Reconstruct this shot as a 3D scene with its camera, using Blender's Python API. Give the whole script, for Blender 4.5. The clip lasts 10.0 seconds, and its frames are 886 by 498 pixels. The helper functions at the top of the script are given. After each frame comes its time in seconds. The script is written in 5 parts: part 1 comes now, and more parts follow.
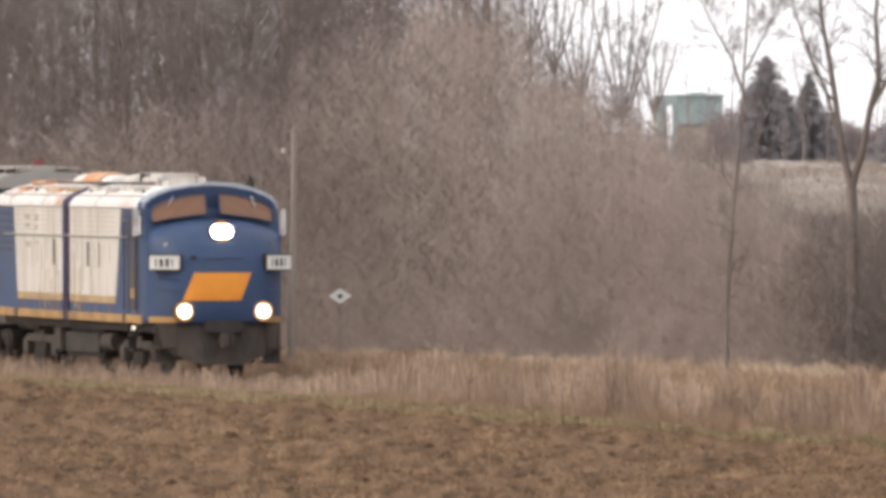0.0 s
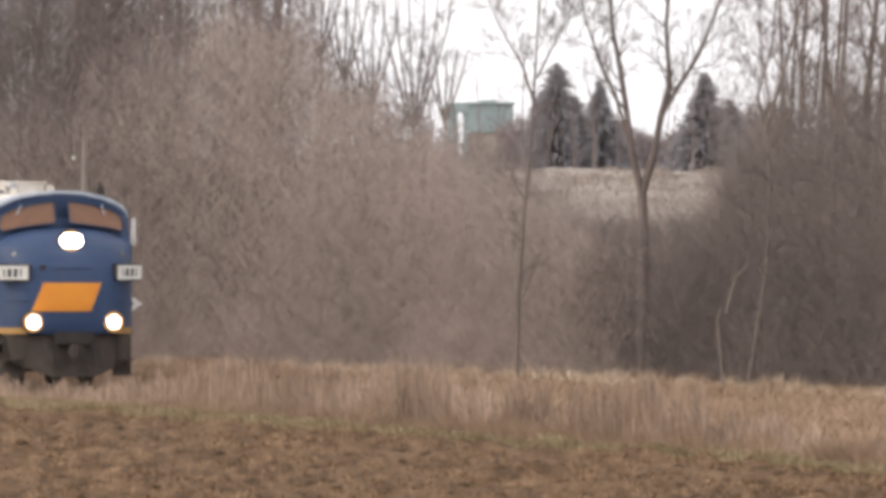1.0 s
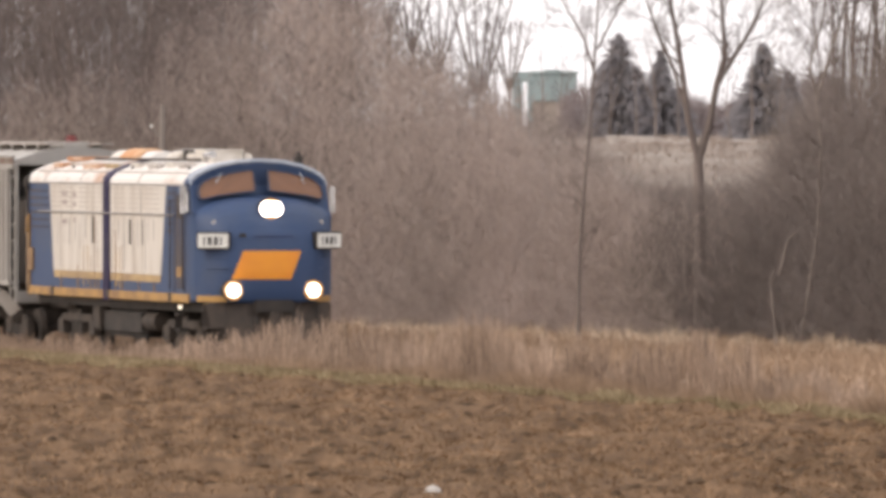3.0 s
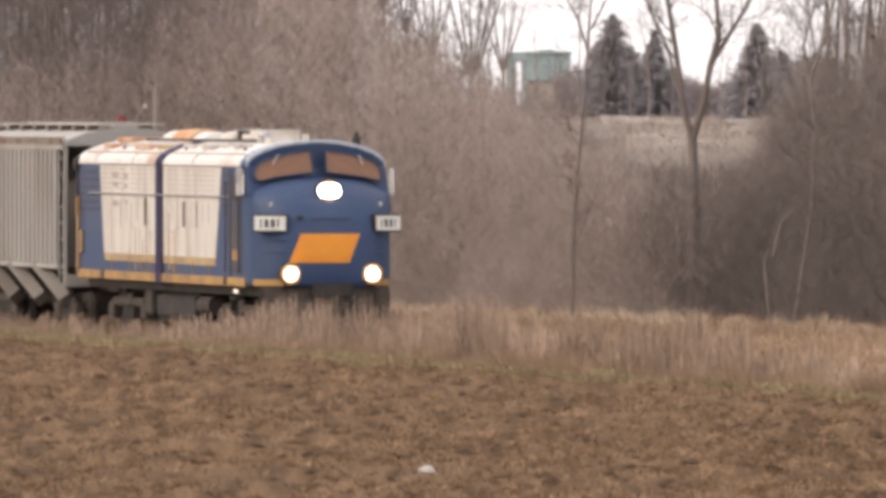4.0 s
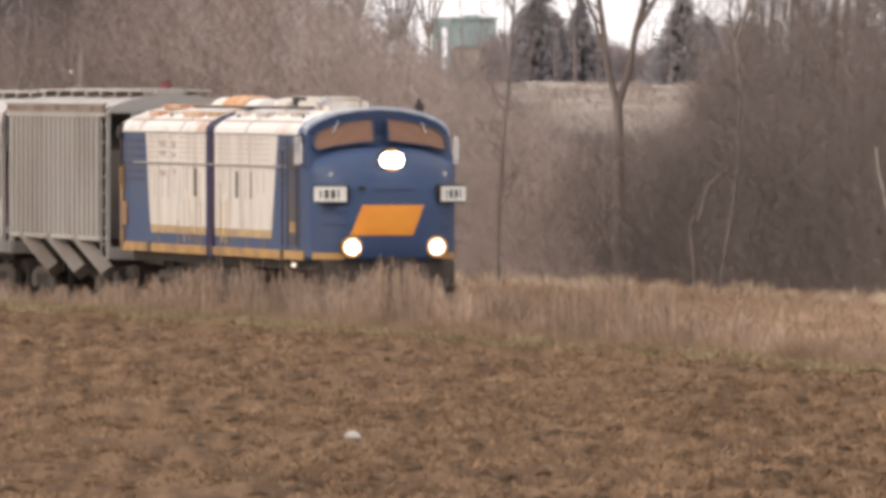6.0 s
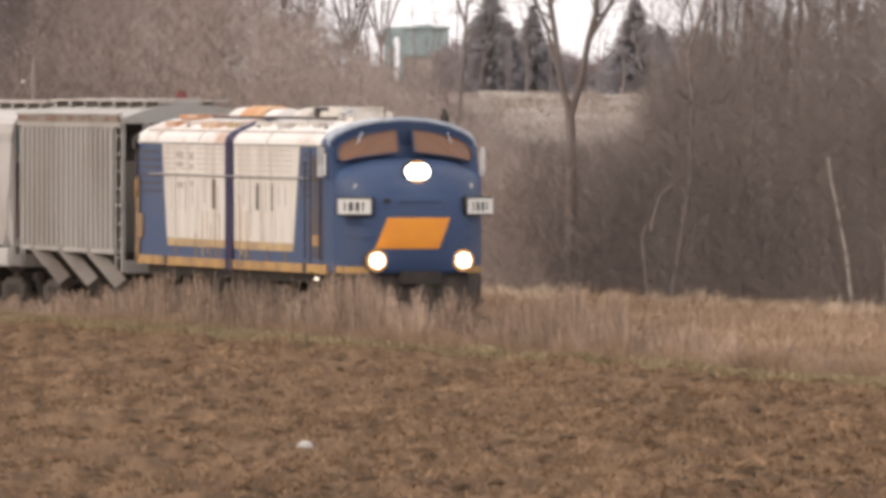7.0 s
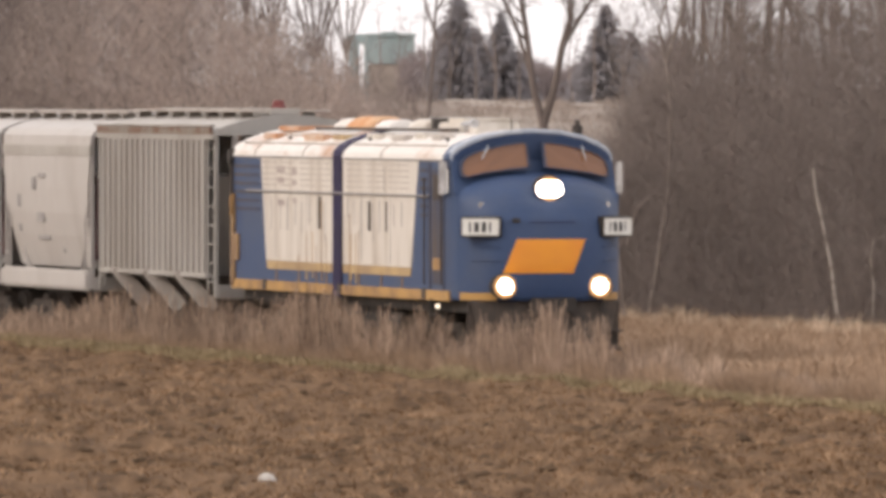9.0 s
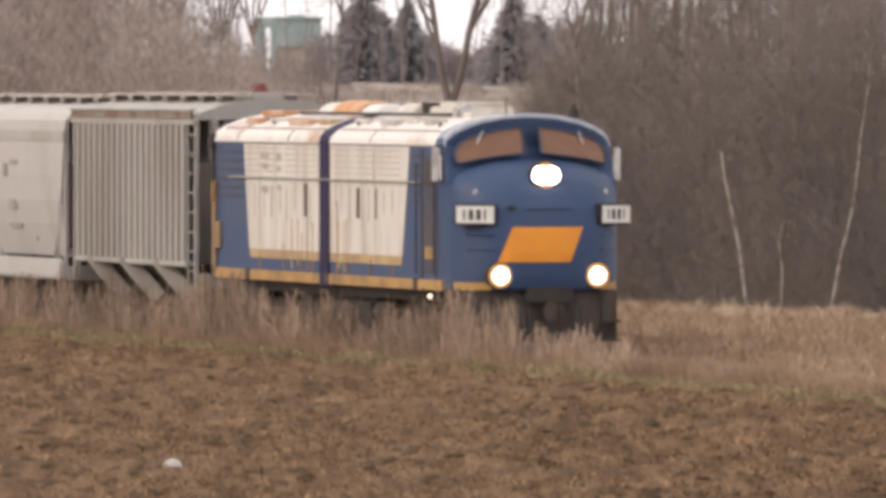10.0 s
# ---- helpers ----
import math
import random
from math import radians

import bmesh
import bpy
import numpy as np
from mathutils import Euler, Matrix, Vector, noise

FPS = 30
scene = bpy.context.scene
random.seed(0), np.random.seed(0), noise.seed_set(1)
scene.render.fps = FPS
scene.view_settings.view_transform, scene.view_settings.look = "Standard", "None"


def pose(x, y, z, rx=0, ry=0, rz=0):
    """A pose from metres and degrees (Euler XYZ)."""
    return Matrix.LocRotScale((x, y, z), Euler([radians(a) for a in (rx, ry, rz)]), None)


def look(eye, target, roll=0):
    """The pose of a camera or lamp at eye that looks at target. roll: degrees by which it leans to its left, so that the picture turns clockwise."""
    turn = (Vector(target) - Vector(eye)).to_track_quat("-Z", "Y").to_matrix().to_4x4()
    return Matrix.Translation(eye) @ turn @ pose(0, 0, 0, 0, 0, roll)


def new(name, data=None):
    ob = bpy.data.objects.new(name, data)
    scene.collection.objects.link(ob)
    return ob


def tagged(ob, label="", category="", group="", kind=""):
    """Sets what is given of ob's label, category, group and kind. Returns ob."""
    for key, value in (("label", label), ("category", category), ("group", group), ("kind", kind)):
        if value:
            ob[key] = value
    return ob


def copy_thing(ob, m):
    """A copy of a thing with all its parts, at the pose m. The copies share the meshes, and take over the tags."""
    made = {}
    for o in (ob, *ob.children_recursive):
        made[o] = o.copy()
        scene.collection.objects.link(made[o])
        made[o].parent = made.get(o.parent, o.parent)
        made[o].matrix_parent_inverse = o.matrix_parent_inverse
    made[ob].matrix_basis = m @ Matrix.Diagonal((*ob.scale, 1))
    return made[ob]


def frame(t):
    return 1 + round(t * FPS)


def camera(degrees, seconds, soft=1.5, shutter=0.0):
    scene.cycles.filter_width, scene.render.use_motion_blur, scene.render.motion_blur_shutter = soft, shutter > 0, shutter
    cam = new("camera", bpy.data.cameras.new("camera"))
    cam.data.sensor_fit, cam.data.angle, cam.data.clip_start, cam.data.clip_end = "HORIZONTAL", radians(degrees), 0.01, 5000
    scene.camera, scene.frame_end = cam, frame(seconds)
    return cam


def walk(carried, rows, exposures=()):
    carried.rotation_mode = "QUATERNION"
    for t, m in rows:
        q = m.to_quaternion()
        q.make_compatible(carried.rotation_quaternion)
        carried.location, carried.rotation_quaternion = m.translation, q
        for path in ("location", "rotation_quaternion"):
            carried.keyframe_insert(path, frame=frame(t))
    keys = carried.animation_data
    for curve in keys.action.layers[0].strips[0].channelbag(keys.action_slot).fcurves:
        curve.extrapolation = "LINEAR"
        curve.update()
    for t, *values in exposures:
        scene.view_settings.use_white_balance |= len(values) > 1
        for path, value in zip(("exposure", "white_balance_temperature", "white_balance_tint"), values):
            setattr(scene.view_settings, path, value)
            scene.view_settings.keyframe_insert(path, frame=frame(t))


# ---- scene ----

# ---------------------------------------------------------------- camera
cam = camera(4.57, 10.0, soft=4.3)
EYE = 5.0      # the tripod stands on a rise, five metres above the rails

PATH = [  # seconds, metres ahead, yaw, pitch
    (0.0, 9.76, 0.836, -0.518), (0.1, 9.76, 0.490, -0.507), (0.2, 9.76, 0.160, -0.497), (0.3, 9.76, -0.105, -0.488),
    (0.4, 9.76, -0.285, -0.481), (0.5, 9.76, -0.371, -0.4775), (0.6, 9.76, -0.388, -0.477), (0.75, 9.76, -0.340, -0.477),
    (1.0, 9.76, -0.244, -0.479), (1.5, 9.76, -0.104, -0.503), (2.0, 6.67, -0.006, -0.541), (2.5, 0.73, 0.071, -0.593),
    (2.7, 0.1, 0.086, -0.612), (3.3, 0.0, 0.098, -0.676), (4.0, 0.0, 0.064, -0.746), (4.5, 0.0, 0.0, -0.8105), (5.0, 0.0, -0.094, -0.885),
    (5.5, 0.0, -0.203, -0.928), (6.2, 0.0, -0.368, -0.918), (7.0, 0.0, -0.5655, -0.874), (7.5, 0.1, -0.6865, -0.843), (8.0, 2.19, -0.748, -0.818),
    (8.5, 6.67, -0.7454, -0.815), (9.0, 9.54, -0.753, -0.8325), (9.5, 10.4, -0.765, -0.874), (9.7, 10.44, -0.885, -0.893),
    (9.85, 10.44, -1.025, -0.907), (10.0, 10.44, -1.236, -0.918)]
walk(cam, [(t, pose(0, a, EYE, 90 + p, 0, y)) for t, a, y, p in PATH],
     exposures=[(0.0, 0.27, 6500, 12), (1.5, 0.22, 6500, 12), (4.0, 0.26, 6780, 15), (10.0, 0.13, 6780, 15)])

# ---------------------------------------------------------------- light
world = bpy.data.worlds.new("overcast_sky")
scene.world = world
world.use_nodes = True
wn, wl = world.node_tree.nodes, world.node_tree.links
sky = wn.new("ShaderNodeTexSky")
sky.sky_type, sky.sun_disc = "NISHITA", False
sky.sun_elevation, sky.sun_rotation = radians(31), radians(-104)
sky.air_density, sky.dust_density = 1.5, 4.0
haze = wn.new("ShaderNodeMix")
haze.data_type = "RGBA"
haze.inputs[0].default_value = 0.75
haze.inputs[7].default_value = (11.5, 11.3, 11.4, 1)
wl.new(sky.outputs[0], haze.inputs[6])
wl.new(haze.outputs[2], wn["Background"].inputs[0])
wn["Background"].inputs[1].default_value = 0.115

sun = new("sun", bpy.data.lights.new("sun", "SUN"))
sun.data.energy, sun.data.angle, sun.data.color = 0.85, radians(20), (1.0, 0.94, 0.86)
sun.matrix_world = look((-100, 175, 62), (0, 200, 0))

# ---------------------------------------------------------------- materials


def material(name, base, rough=0.8, metal=0.0, other=None, scale=3.0, detail=6.0, spread=(0.35, 0.65), bump=0.0, bump_scale=20.0,
             stretch=(1, 1, 1), fine=0.25, fine_scale=30.0, island=0.0, spec=0.4, thing=0.0):
    """A surface of two colours mixed by a coarse noise, with a finer grain, relief and, if asked, a shift from piece to piece."""
    m = bpy.data.materials.new(name)
    m.use_nodes = True
    n, l = m.node_tree.nodes, m.node_tree.links
    b = n["Principled BSDF"]
    b.inputs["Roughness"].default_value, b.inputs["Metallic"].default_value = rough, metal
    b.inputs["Specular IOR Level"].default_value = spec if rough < 0.83 else 0.06     # soil, bark and straw have no sheen
    co = n.new("ShaderNodeTexCoord")
    mp = n.new("ShaderNodeMapping")
    mp.inputs["Scale"].default_value = stretch
    l.new(co.outputs["Object"], mp.inputs[0])

    def noisy(sc, det):
        t = n.new("ShaderNodeTexNoise")
        t.inputs["Scale"].default_value, t.inputs["Detail"].default_value = sc, det
        l.new(mp.outputs[0], t.inputs["Vector"])
        return t
    other = other or tuple(c * 0.7 for c in base)
    coarse = noisy(scale, detail)
    ramp = n.new("ShaderNodeMapRange")
    ramp.inputs[1].default_value, ramp.inputs[2].default_value = spread
    l.new(coarse.outputs["Fac"], ramp.inputs[0])
    mix = n.new("ShaderNodeMix")
    mix.data_type = "RGBA"
    mix.inputs[6].default_value, mix.inputs[7].default_value = (*base, 1), (*other, 1)
    l.new(ramp.outputs[0], mix.inputs[0])
    grain = noisy(fine_scale, 3.0)
    hsv = n.new("ShaderNodeHueSaturation")
    mr = n.new("ShaderNodeMapRange")
    mr.inputs[3].default_value, mr.inputs[4].default_value = 1 - fine, 1 + fine
    l.new(grain.outputs["Fac"], mr.inputs[0])
    value = mr.outputs[0]
    for amount, source in ((island, ("ShaderNodeNewGeometry", "Random Per Island")), (thing, ("ShaderNodeObjectInfo", "Random"))):
        if amount:
            g = n.new(source[0])
            r2 = n.new("ShaderNodeMapRange")
            r2.inputs[3].default_value, r2.inputs[4].default_value = 1 - amount, 1 + amount
            l.new(g.outputs[source[1]], r2.inputs[0])
            mul = n.new("ShaderNodeMath")
            mul.operation = "MULTIPLY"
            l.new(value, mul.inputs[0])
            l.new(r2.outputs[0], mul.inputs[1])
            value = mul.outputs[0]
    l.new(value, hsv.inputs["Value"])
    l.new(mix.outputs[2], hsv.inputs["Color"])
    l.new(hsv.outputs[0], b.inputs["Base Color"])
    if bump:
        bt = noisy(bump_scale, 4.0)
        bp = n.new("ShaderNodeBump")
        bp.inputs["Strength"].default_value, bp.inputs["Distance"].default_value = bump, 0.02
        l.new(bt.outputs["Fac"], bp.inputs["Height"])
        l.new(bp.outputs[0], b.inputs["Normal"])
    return m


def glow(name, colour, strength):
    m = bpy.data.materials.new(name)
    m.use_nodes = True
    b = m.node_tree.nodes["Principled BSDF"]
    b.inputs["Base Color"].default_value = (*colour, 1)
    b.inputs["Emission Color"].default_value = (*colour, 1)
    b.inputs["Emission Strength"].default_value = strength
    return m


SOIL = material("field_soil", (0.18, 0.112, 0.065), 0.95, other=(0.098, 0.060, 0.035), scale=2.2, spread=(0.40, 0.62), bump=0.6, bump_scale=9,
                stretch=(1, 0.14, 1), fine=0.35, fine_scale=9)
MEADOW = material("meadow_turf", (0.27, 0.19, 0.125), 0.95, other=(0.19, 0.13, 0.082), scale=0.5, bump=0.5, fine_scale=8)
BANK = material("pale_bank_grass", (0.36, 0.32, 0.28), 0.95, other=(0.24, 0.195, 0.165), scale=0.35, bump=0.4, fine_scale=3)
BALLAST = material("ballast_stone", (0.22, 0.20, 0.18), 0.95, other=(0.12, 0.10, 0.09), scale=14, bump=1.0, bump_scale=18)
RAIL = material("rusty_rail_steel", (0.16, 0.09, 0.06), 0.55, 0.6, other=(0.10, 0.06, 0.045), scale=6)
TIE = material("weathered_tie_wood", (0.15, 0.11, 0.08), 0.9, other=(0.08, 0.06, 0.05), scale=5, stretch=(1, 6, 1), bump=0.4, thing=0.25)
STRAW = material("dry_grass_blade", (0.45, 0.325, 0.228), 0.85, other=(0.33, 0.232, 0.160), scale=0.25, island=0.35, fine=0.1)
PALESTRAW = material("pale_grass_blade", (0.68, 0.55, 0.42), 0.85, other=(0.50, 0.38, 0.27), scale=0.5, island=0.3, fine=0.1)
STALK = material("dead_weed_stalk", (0.48, 0.36, 0.275), 0.85, other=(0.27, 0.195, 0.145), scale=0.4, island=0.55, fine=0.1)
VERGE = material("short_green_grass", (0.355, 0.28, 0.172), 0.9, other=(0.265, 0.208, 0.125), scale=0.3, island=0.35, fine=0.1)
TUFT = material("field_stubble", (0.355, 0.236, 0.146), 0.9, other=(0.155, 0.099, 0.059), scale=1.7, stretch=(1, 0.14, 1), spread=(0.38, 0.64), island=0.22, fine=0.1)
BARK = material("grey_brown_bark", (0.285, 0.237, 0.213), 0.95, other=(0.20, 0.165, 0.148), scale=2.5, stretch=(1, 1, 0.3), bump=0.6, thing=0.2)
TWIG = material("bare_twig", (0.205, 0.170, 0.156), 0.95, other=(0.15, 0.124, 0.114), scale=0.2, island=0.18, fine=0.1)
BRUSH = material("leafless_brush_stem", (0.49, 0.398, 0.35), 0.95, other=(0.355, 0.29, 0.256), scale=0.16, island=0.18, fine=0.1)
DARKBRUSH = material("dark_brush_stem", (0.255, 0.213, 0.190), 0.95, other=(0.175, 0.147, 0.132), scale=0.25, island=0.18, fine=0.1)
BIRCH = material("pale_birch_bark", (0.42, 0.375, 0.335), 0.85, other=(0.22, 0.185, 0.165), scale=2.2, stretch=(1, 1, 2.5), spread=(0.45, 0.62), bump=0.2)
PALEBARK = material("dull_pale_bark", (0.31, 0.265, 0.235), 0.9, other=(0.22, 0.185, 0.163), scale=2.2, stretch=(1, 1, 2), bump=0.3)
# Brush colour scaled down, holding the shade deep in the wood.
DEEPBRUSH = material("shaded_brush_stem", (0.34, 0.278, 0.246), 0.95, other=(0.24, 0.198, 0.175), scale=0.25, island=0.2, fine=0.1)
CROWN = material("crown_twig", (0.30, 0.25, 0.222), 0.95, other=(0.21, 0.172, 0.15), scale=0.25, island=0.2, fine=0.1)
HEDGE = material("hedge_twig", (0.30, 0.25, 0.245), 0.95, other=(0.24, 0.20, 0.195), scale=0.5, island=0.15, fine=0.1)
RIDGE = material("ridge_grass_blade", (0.40, 0.335, 0.29), 0.9, other=(0.30, 0.245, 0.21), scale=0.4, island=0.3, fine=0.1)
FROST = material("bleached_crest_grass", (0.66, 0.61, 0.56), 0.9, other=(0.52, 0.47, 0.43), scale=0.6, island=0.2, fine=0.1)
CLOD = material("soil_clod", (0.135, 0.088, 0.053), 0.95, other=(0.075, 0.048, 0.029), scale=1.2, bump=0.6, bump_scale=30, island=0.35, fine=0.3)
PALEBLUE = material("pale_blue_grey_paint", (0.50, 0.53, 0.57), 0.5, other=(0.30, 0.35, 0.43), scale=2.5, fine=0.1)
# Distance haze is mixed into the needle colour, so it is pale grey.
NEEDLE = material("hazed_needles", (0.31, 0.29, 0.30), 0.9, other=(0.265, 0.25, 0.26), scale=1.2, island=0.15, fine=0.1)
BLUE = material("worn_blue_paint", (0.042, 0.074, 0.156), 0.5, other=(0.062, 0.086, 0.145), scale=1.1, spread=(0.45, 0.75), fine=0.10, fine_scale=12, bump=0.05, spec=0.3)
PURPLE = material("dark_violet_paint", (0.024, 0.018, 0.065), 0.6, other=(0.03, 0.024, 0.055), scale=2, fine=0.15, spec=0.15)
WHITE = material("grimy_white_paint", (0.66, 0.62, 0.56), 0.55, other=(0.42, 0.36, 0.29), scale=1.6, spread=(0.46, 0.78), stretch=(1.5, 1, 0.22), fine=0.12, fine_scale=5)
ROOF = material("rust_stained_white_roof", (0.72, 0.69, 0.65), 0.6, other=(0.46, 0.27, 0.17), scale=0.75, spread=(0.55, 0.72), fine=0.12, fine_scale=7, stretch=(0.7, 1.6, 1))
RUST = material("rust_orange_metal", (0.48, 0.23, 0.11), 0.8, other=(0.62, 0.47, 0.36), scale=1.6, fine=0.2)
RUSTFAN = material("rust_orange_housing", (0.55, 0.27, 0.12), 0.8, other=(0.62, 0.42, 0.27), scale=2.2, fine=0.2)
CREAM = material("soiled_cream_stripe", (0.52, 0.37, 0.18), 0.6, other=(0.36, 0.25, 0.14), scale=1.6, fine=0.15)
SILL = material("worn_yellow_stripe", (0.46, 0.27, 0.09), 0.6, other=(0.22, 0.13, 0.07), scale=1.8, spread=(0.4, 0.75), fine=0.15)
ORANGE = material("bright_orange_paint", (0.88, 0.34, 0.035), 0.5, other=(0.82, 0.30, 0.04), scale=2, fine=0.05)
BLACK = material("grimy_black_metal", (0.035, 0.031, 0.028), 0.75, other=(0.06, 0.049, 0.042), scale=3, fine=0.25, bump=0.3)
GUNK = material("oily_truck_steel", (0.055, 0.046, 0.041), 0.82, other=(0.09, 0.071, 0.058), scale=2.5, fine=0.25, bump=0.3)
PLATE = material("white_number_board", (0.82, 0.82, 0.78), 0.5, other=(0.74, 0.73, 0.68), scale=5, fine=0.04)
INK = material("black_lettering", (0.03, 0.03, 0.03), 0.6, fine=0.05)
PALEINK = material("faded_grey_lettering", (0.36, 0.34, 0.33), 0.7, fine=0.1)
PALEGRILLE = material("dull_steel_grille", (0.54, 0.50, 0.46), 0.6, other=(0.42, 0.37, 0.33), scale=2, fine=0.15)
FADED = material("faded_maroon_lettering", (0.36, 0.29, 0.27), 0.7, other=(0.48, 0.43, 0.40), scale=4, fine=0.15)
RUSTY = material("brown_rust_run", (0.36, 0.24, 0.12), 0.8, other=(0.24, 0.15, 0.09), scale=3, fine=0.2)
CHROME = material("polished_steel", (0.72, 0.72, 0.72), 0.25, 1.0, fine=0.05)
GASKET = material("window_gasket", (0.05, 0.06, 0.10), 0.6, fine=0.1)
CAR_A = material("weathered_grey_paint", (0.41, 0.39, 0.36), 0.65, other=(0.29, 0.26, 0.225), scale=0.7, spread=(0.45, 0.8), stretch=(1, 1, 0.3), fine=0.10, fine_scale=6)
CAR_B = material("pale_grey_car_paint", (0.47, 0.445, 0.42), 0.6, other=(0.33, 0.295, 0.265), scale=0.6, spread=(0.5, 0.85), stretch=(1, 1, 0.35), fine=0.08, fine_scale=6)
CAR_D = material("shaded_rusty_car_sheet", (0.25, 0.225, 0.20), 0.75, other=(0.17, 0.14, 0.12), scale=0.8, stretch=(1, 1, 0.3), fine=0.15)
SHADYRUST = material("shaded_rust_spotted_sheet", (0.27, 0.235, 0.20), 0.75, other=(0.20, 0.12, 0.085), scale=2.0, spread=(0.45, 0.62), fine=0.2)
GRIMY = material("grimy_blue_cab_door", (0.045, 0.05, 0.085), 0.6, other=(0.10, 0.075, 0.055), scale=1.6, spread=(0.45, 0.7), stretch=(1, 1, 0.4), fine=0.2)
RED = material("faded_red_paint", (0.19, 0.045, 0.042), 0.6, fine=0.2)
MAROON = material("maroon_gap_shade", (0.10, 0.03, 0.035), 0.6, fine=0.2)
# Teal lightened for distance haze, with a weathered tone mixed in.
TEAL = material("hazed_weathered_teal", (0.36, 0.44, 0.44), 0.7, other=(0.29, 0.36, 0.36), scale=0.6, fine=0.15)
TANWALL = material("tan_concrete", (0.42, 0.36, 0.31), 0.85, other=(0.33, 0.28, 0.24), scale=0.8, fine=0.1)
POLE = material("weathered_grey_pole", (0.34, 0.30, 0.27), 0.9, other=(0.25, 0.215, 0.19), scale=3, stretch=(1, 1, 0.2), fine=0.2)
STONE = material("pale_stone", (0.62, 0.58, 0.53), 0.85, fine=0.15)
LAMP = glow("lit_headlight_lens", (1.0, 0.93, 0.82), 9.0)
# Amber halo of the headlights, made as a faintly glowing ring.
HALO = glow("headlight_halo_glow", (1.0, 0.52, 0.20), 0.75)
HALO.node_tree.nodes["Principled BSDF"].inputs["Base Color"].default_value = (0.10, 0.06, 0.03, 1)
GLINT = glow("sill_glint_glow", (1.0, 0.88, 0.7), 1.5)
PANE = bpy.data.materials.new("amber_glare_cab_glass")
PANE.use_nodes = True
pb = PANE.node_tree.nodes["Principled BSDF"]
# Orange-brown reflection put into the pane's base colour.
pb.inputs["Base Color"].default_value = (0.20, 0.085, 0.035, 1)
pb.inputs["Roughness"].default_value = 0.12
pb.inputs["Coat Weight"].default_value = 0.4

# ---------------------------------------------------------------- mesh helpers


def link_mesh(name, verts, faces, mat, parent=None, label="", smooth=False):
    me = bpy.data.meshes.new(name)
    me.from_pydata([tuple(v) for v in verts], [], [tuple(f) for f in faces])
    for m in (mat if isinstance(mat, (list, tuple)) else [mat]):
        me.materials.append(m)
    if smooth:
        me.polygons.foreach_set("use_smooth", [True] * len(me.polygons))
    me.update()
    ob = new(name, me)
    if parent:
        ob.parent = parent
    if label:
        ob["label"] = label
    return ob


def part(name, bm, mat, parent=None, label="", smooth=False):
    me = bpy.data.meshes.new(name)
    bm.normal_update()
    bm.to_mesh(me)
    bm.free()
    me.materials.append(mat)
    if smooth:
        me.polygons.foreach_set("use_smooth", [True] * len(me.polygons))
    ob = new(name, me)
    if parent:
        ob.parent = parent
    if label:
        ob["label"] = label
    return ob


def box(bm, x0, x1, y0, y1, z0, z1, bevel=0.0):
    made = bmesh.ops.create_cube(bm, size=1.0)["verts"]
    for v in made:
        v.co = Vector(((x0 + x1) / 2 + v.co.x * (x1 - x0), (y0 + y1) / 2 + v.co.y * (y1 - y0), (z0 + z1) / 2 + v.co.z * (z1 - z0)))
    if bevel:
        edges = list({e for v in made for e in v.link_edges})
        bmesh.ops.bevel(bm, geom=edges, offset=bevel, segments=2, affect="EDGES", clamp_overlap=True)


def boxes(*rows, bevel=0.01):
    bm = bmesh.new()
    for r in rows:
        box(bm, *r, bevel=bevel)
    return bm


def tube(bm, a, b, r0, r1=None, sides=8, caps=True):
    a, b = Vector(a), Vector(b)
    r1 = r0 if r1 is None else r1
    m = Matrix.Translation((a + b) / 2) @ (b - a).to_track_quat("Z", "Y").to_matrix().to_4x4()
    bmesh.ops.create_cone(bm, cap_ends=caps, segments=sides, radius1=r0, radius2=r1, depth=(b - a).length, matrix=m)


def tubes(rows, sides=8):
    bm = bmesh.new()
    for a, b, r in rows:
        tube(bm, a, b, r, sides=sides)
    return bm


def loft(sections, closed=True, caps=True):
    """A skin through rings of equal count."""
    verts = [p for s in sections for p in s]
    k = len(sections[0])
    faces = []
    for i in range(len(sections) - 1):
        for j in range(k if closed else k - 1):
            a, b = i * k + j, i * k + (j + 1) % k
            faces.append((a, b, b + k, a + k))
    if caps:
        faces.append(tuple(range(k - 1, -1, -1)))
        faces.append(tuple((len(sections) - 1) * k + j for j in range(k)))
    return verts, faces


def empty(name, label, category, group="", kind=""):
    return tagged(new(name), label, category, group, kind)


def place(ob, m):
    ob.matrix_basis = m
    return ob


rng = np.random.default_rng(7)


def lattice(seed, size=256):
    return np.random.default_rng(seed).random((size, size))


def value_noise(x, y, seed):
    g = lattice(seed)
    xi, yi = np.floor(x).astype(int), np.floor(y).astype(int)
    fx, fy = x - xi, y - yi
    fx, fy = fx * fx * (3 - 2 * fx), fy * fy * (3 - 2 * fy)
    q = lambda i, j: g[i % 256, j % 256]
    return ((q(xi, yi) * (1 - fx) + q(xi + 1, yi) * fx) * (1 - fy) + (q(xi, yi + 1) * (1 - fx) + q(xi + 1, yi + 1) * fx) * fy) - 0.5


# ---------------------------------------------------------------- plan
# the track runs dead straight past the camera; the nose is at NOSE0 at the start
NOSE0 = Vector((-8.29, 249.0, 0.0))
SPEED = Vector((1.412, -4.83, 0.0))
AHEAD = SPEED.normalized()
LEFT = Vector((-AHEAD.y, AHEAD.x, 0))
HEADING = math.degrees(math.atan2(AHEAD.y, AHEAD.x))


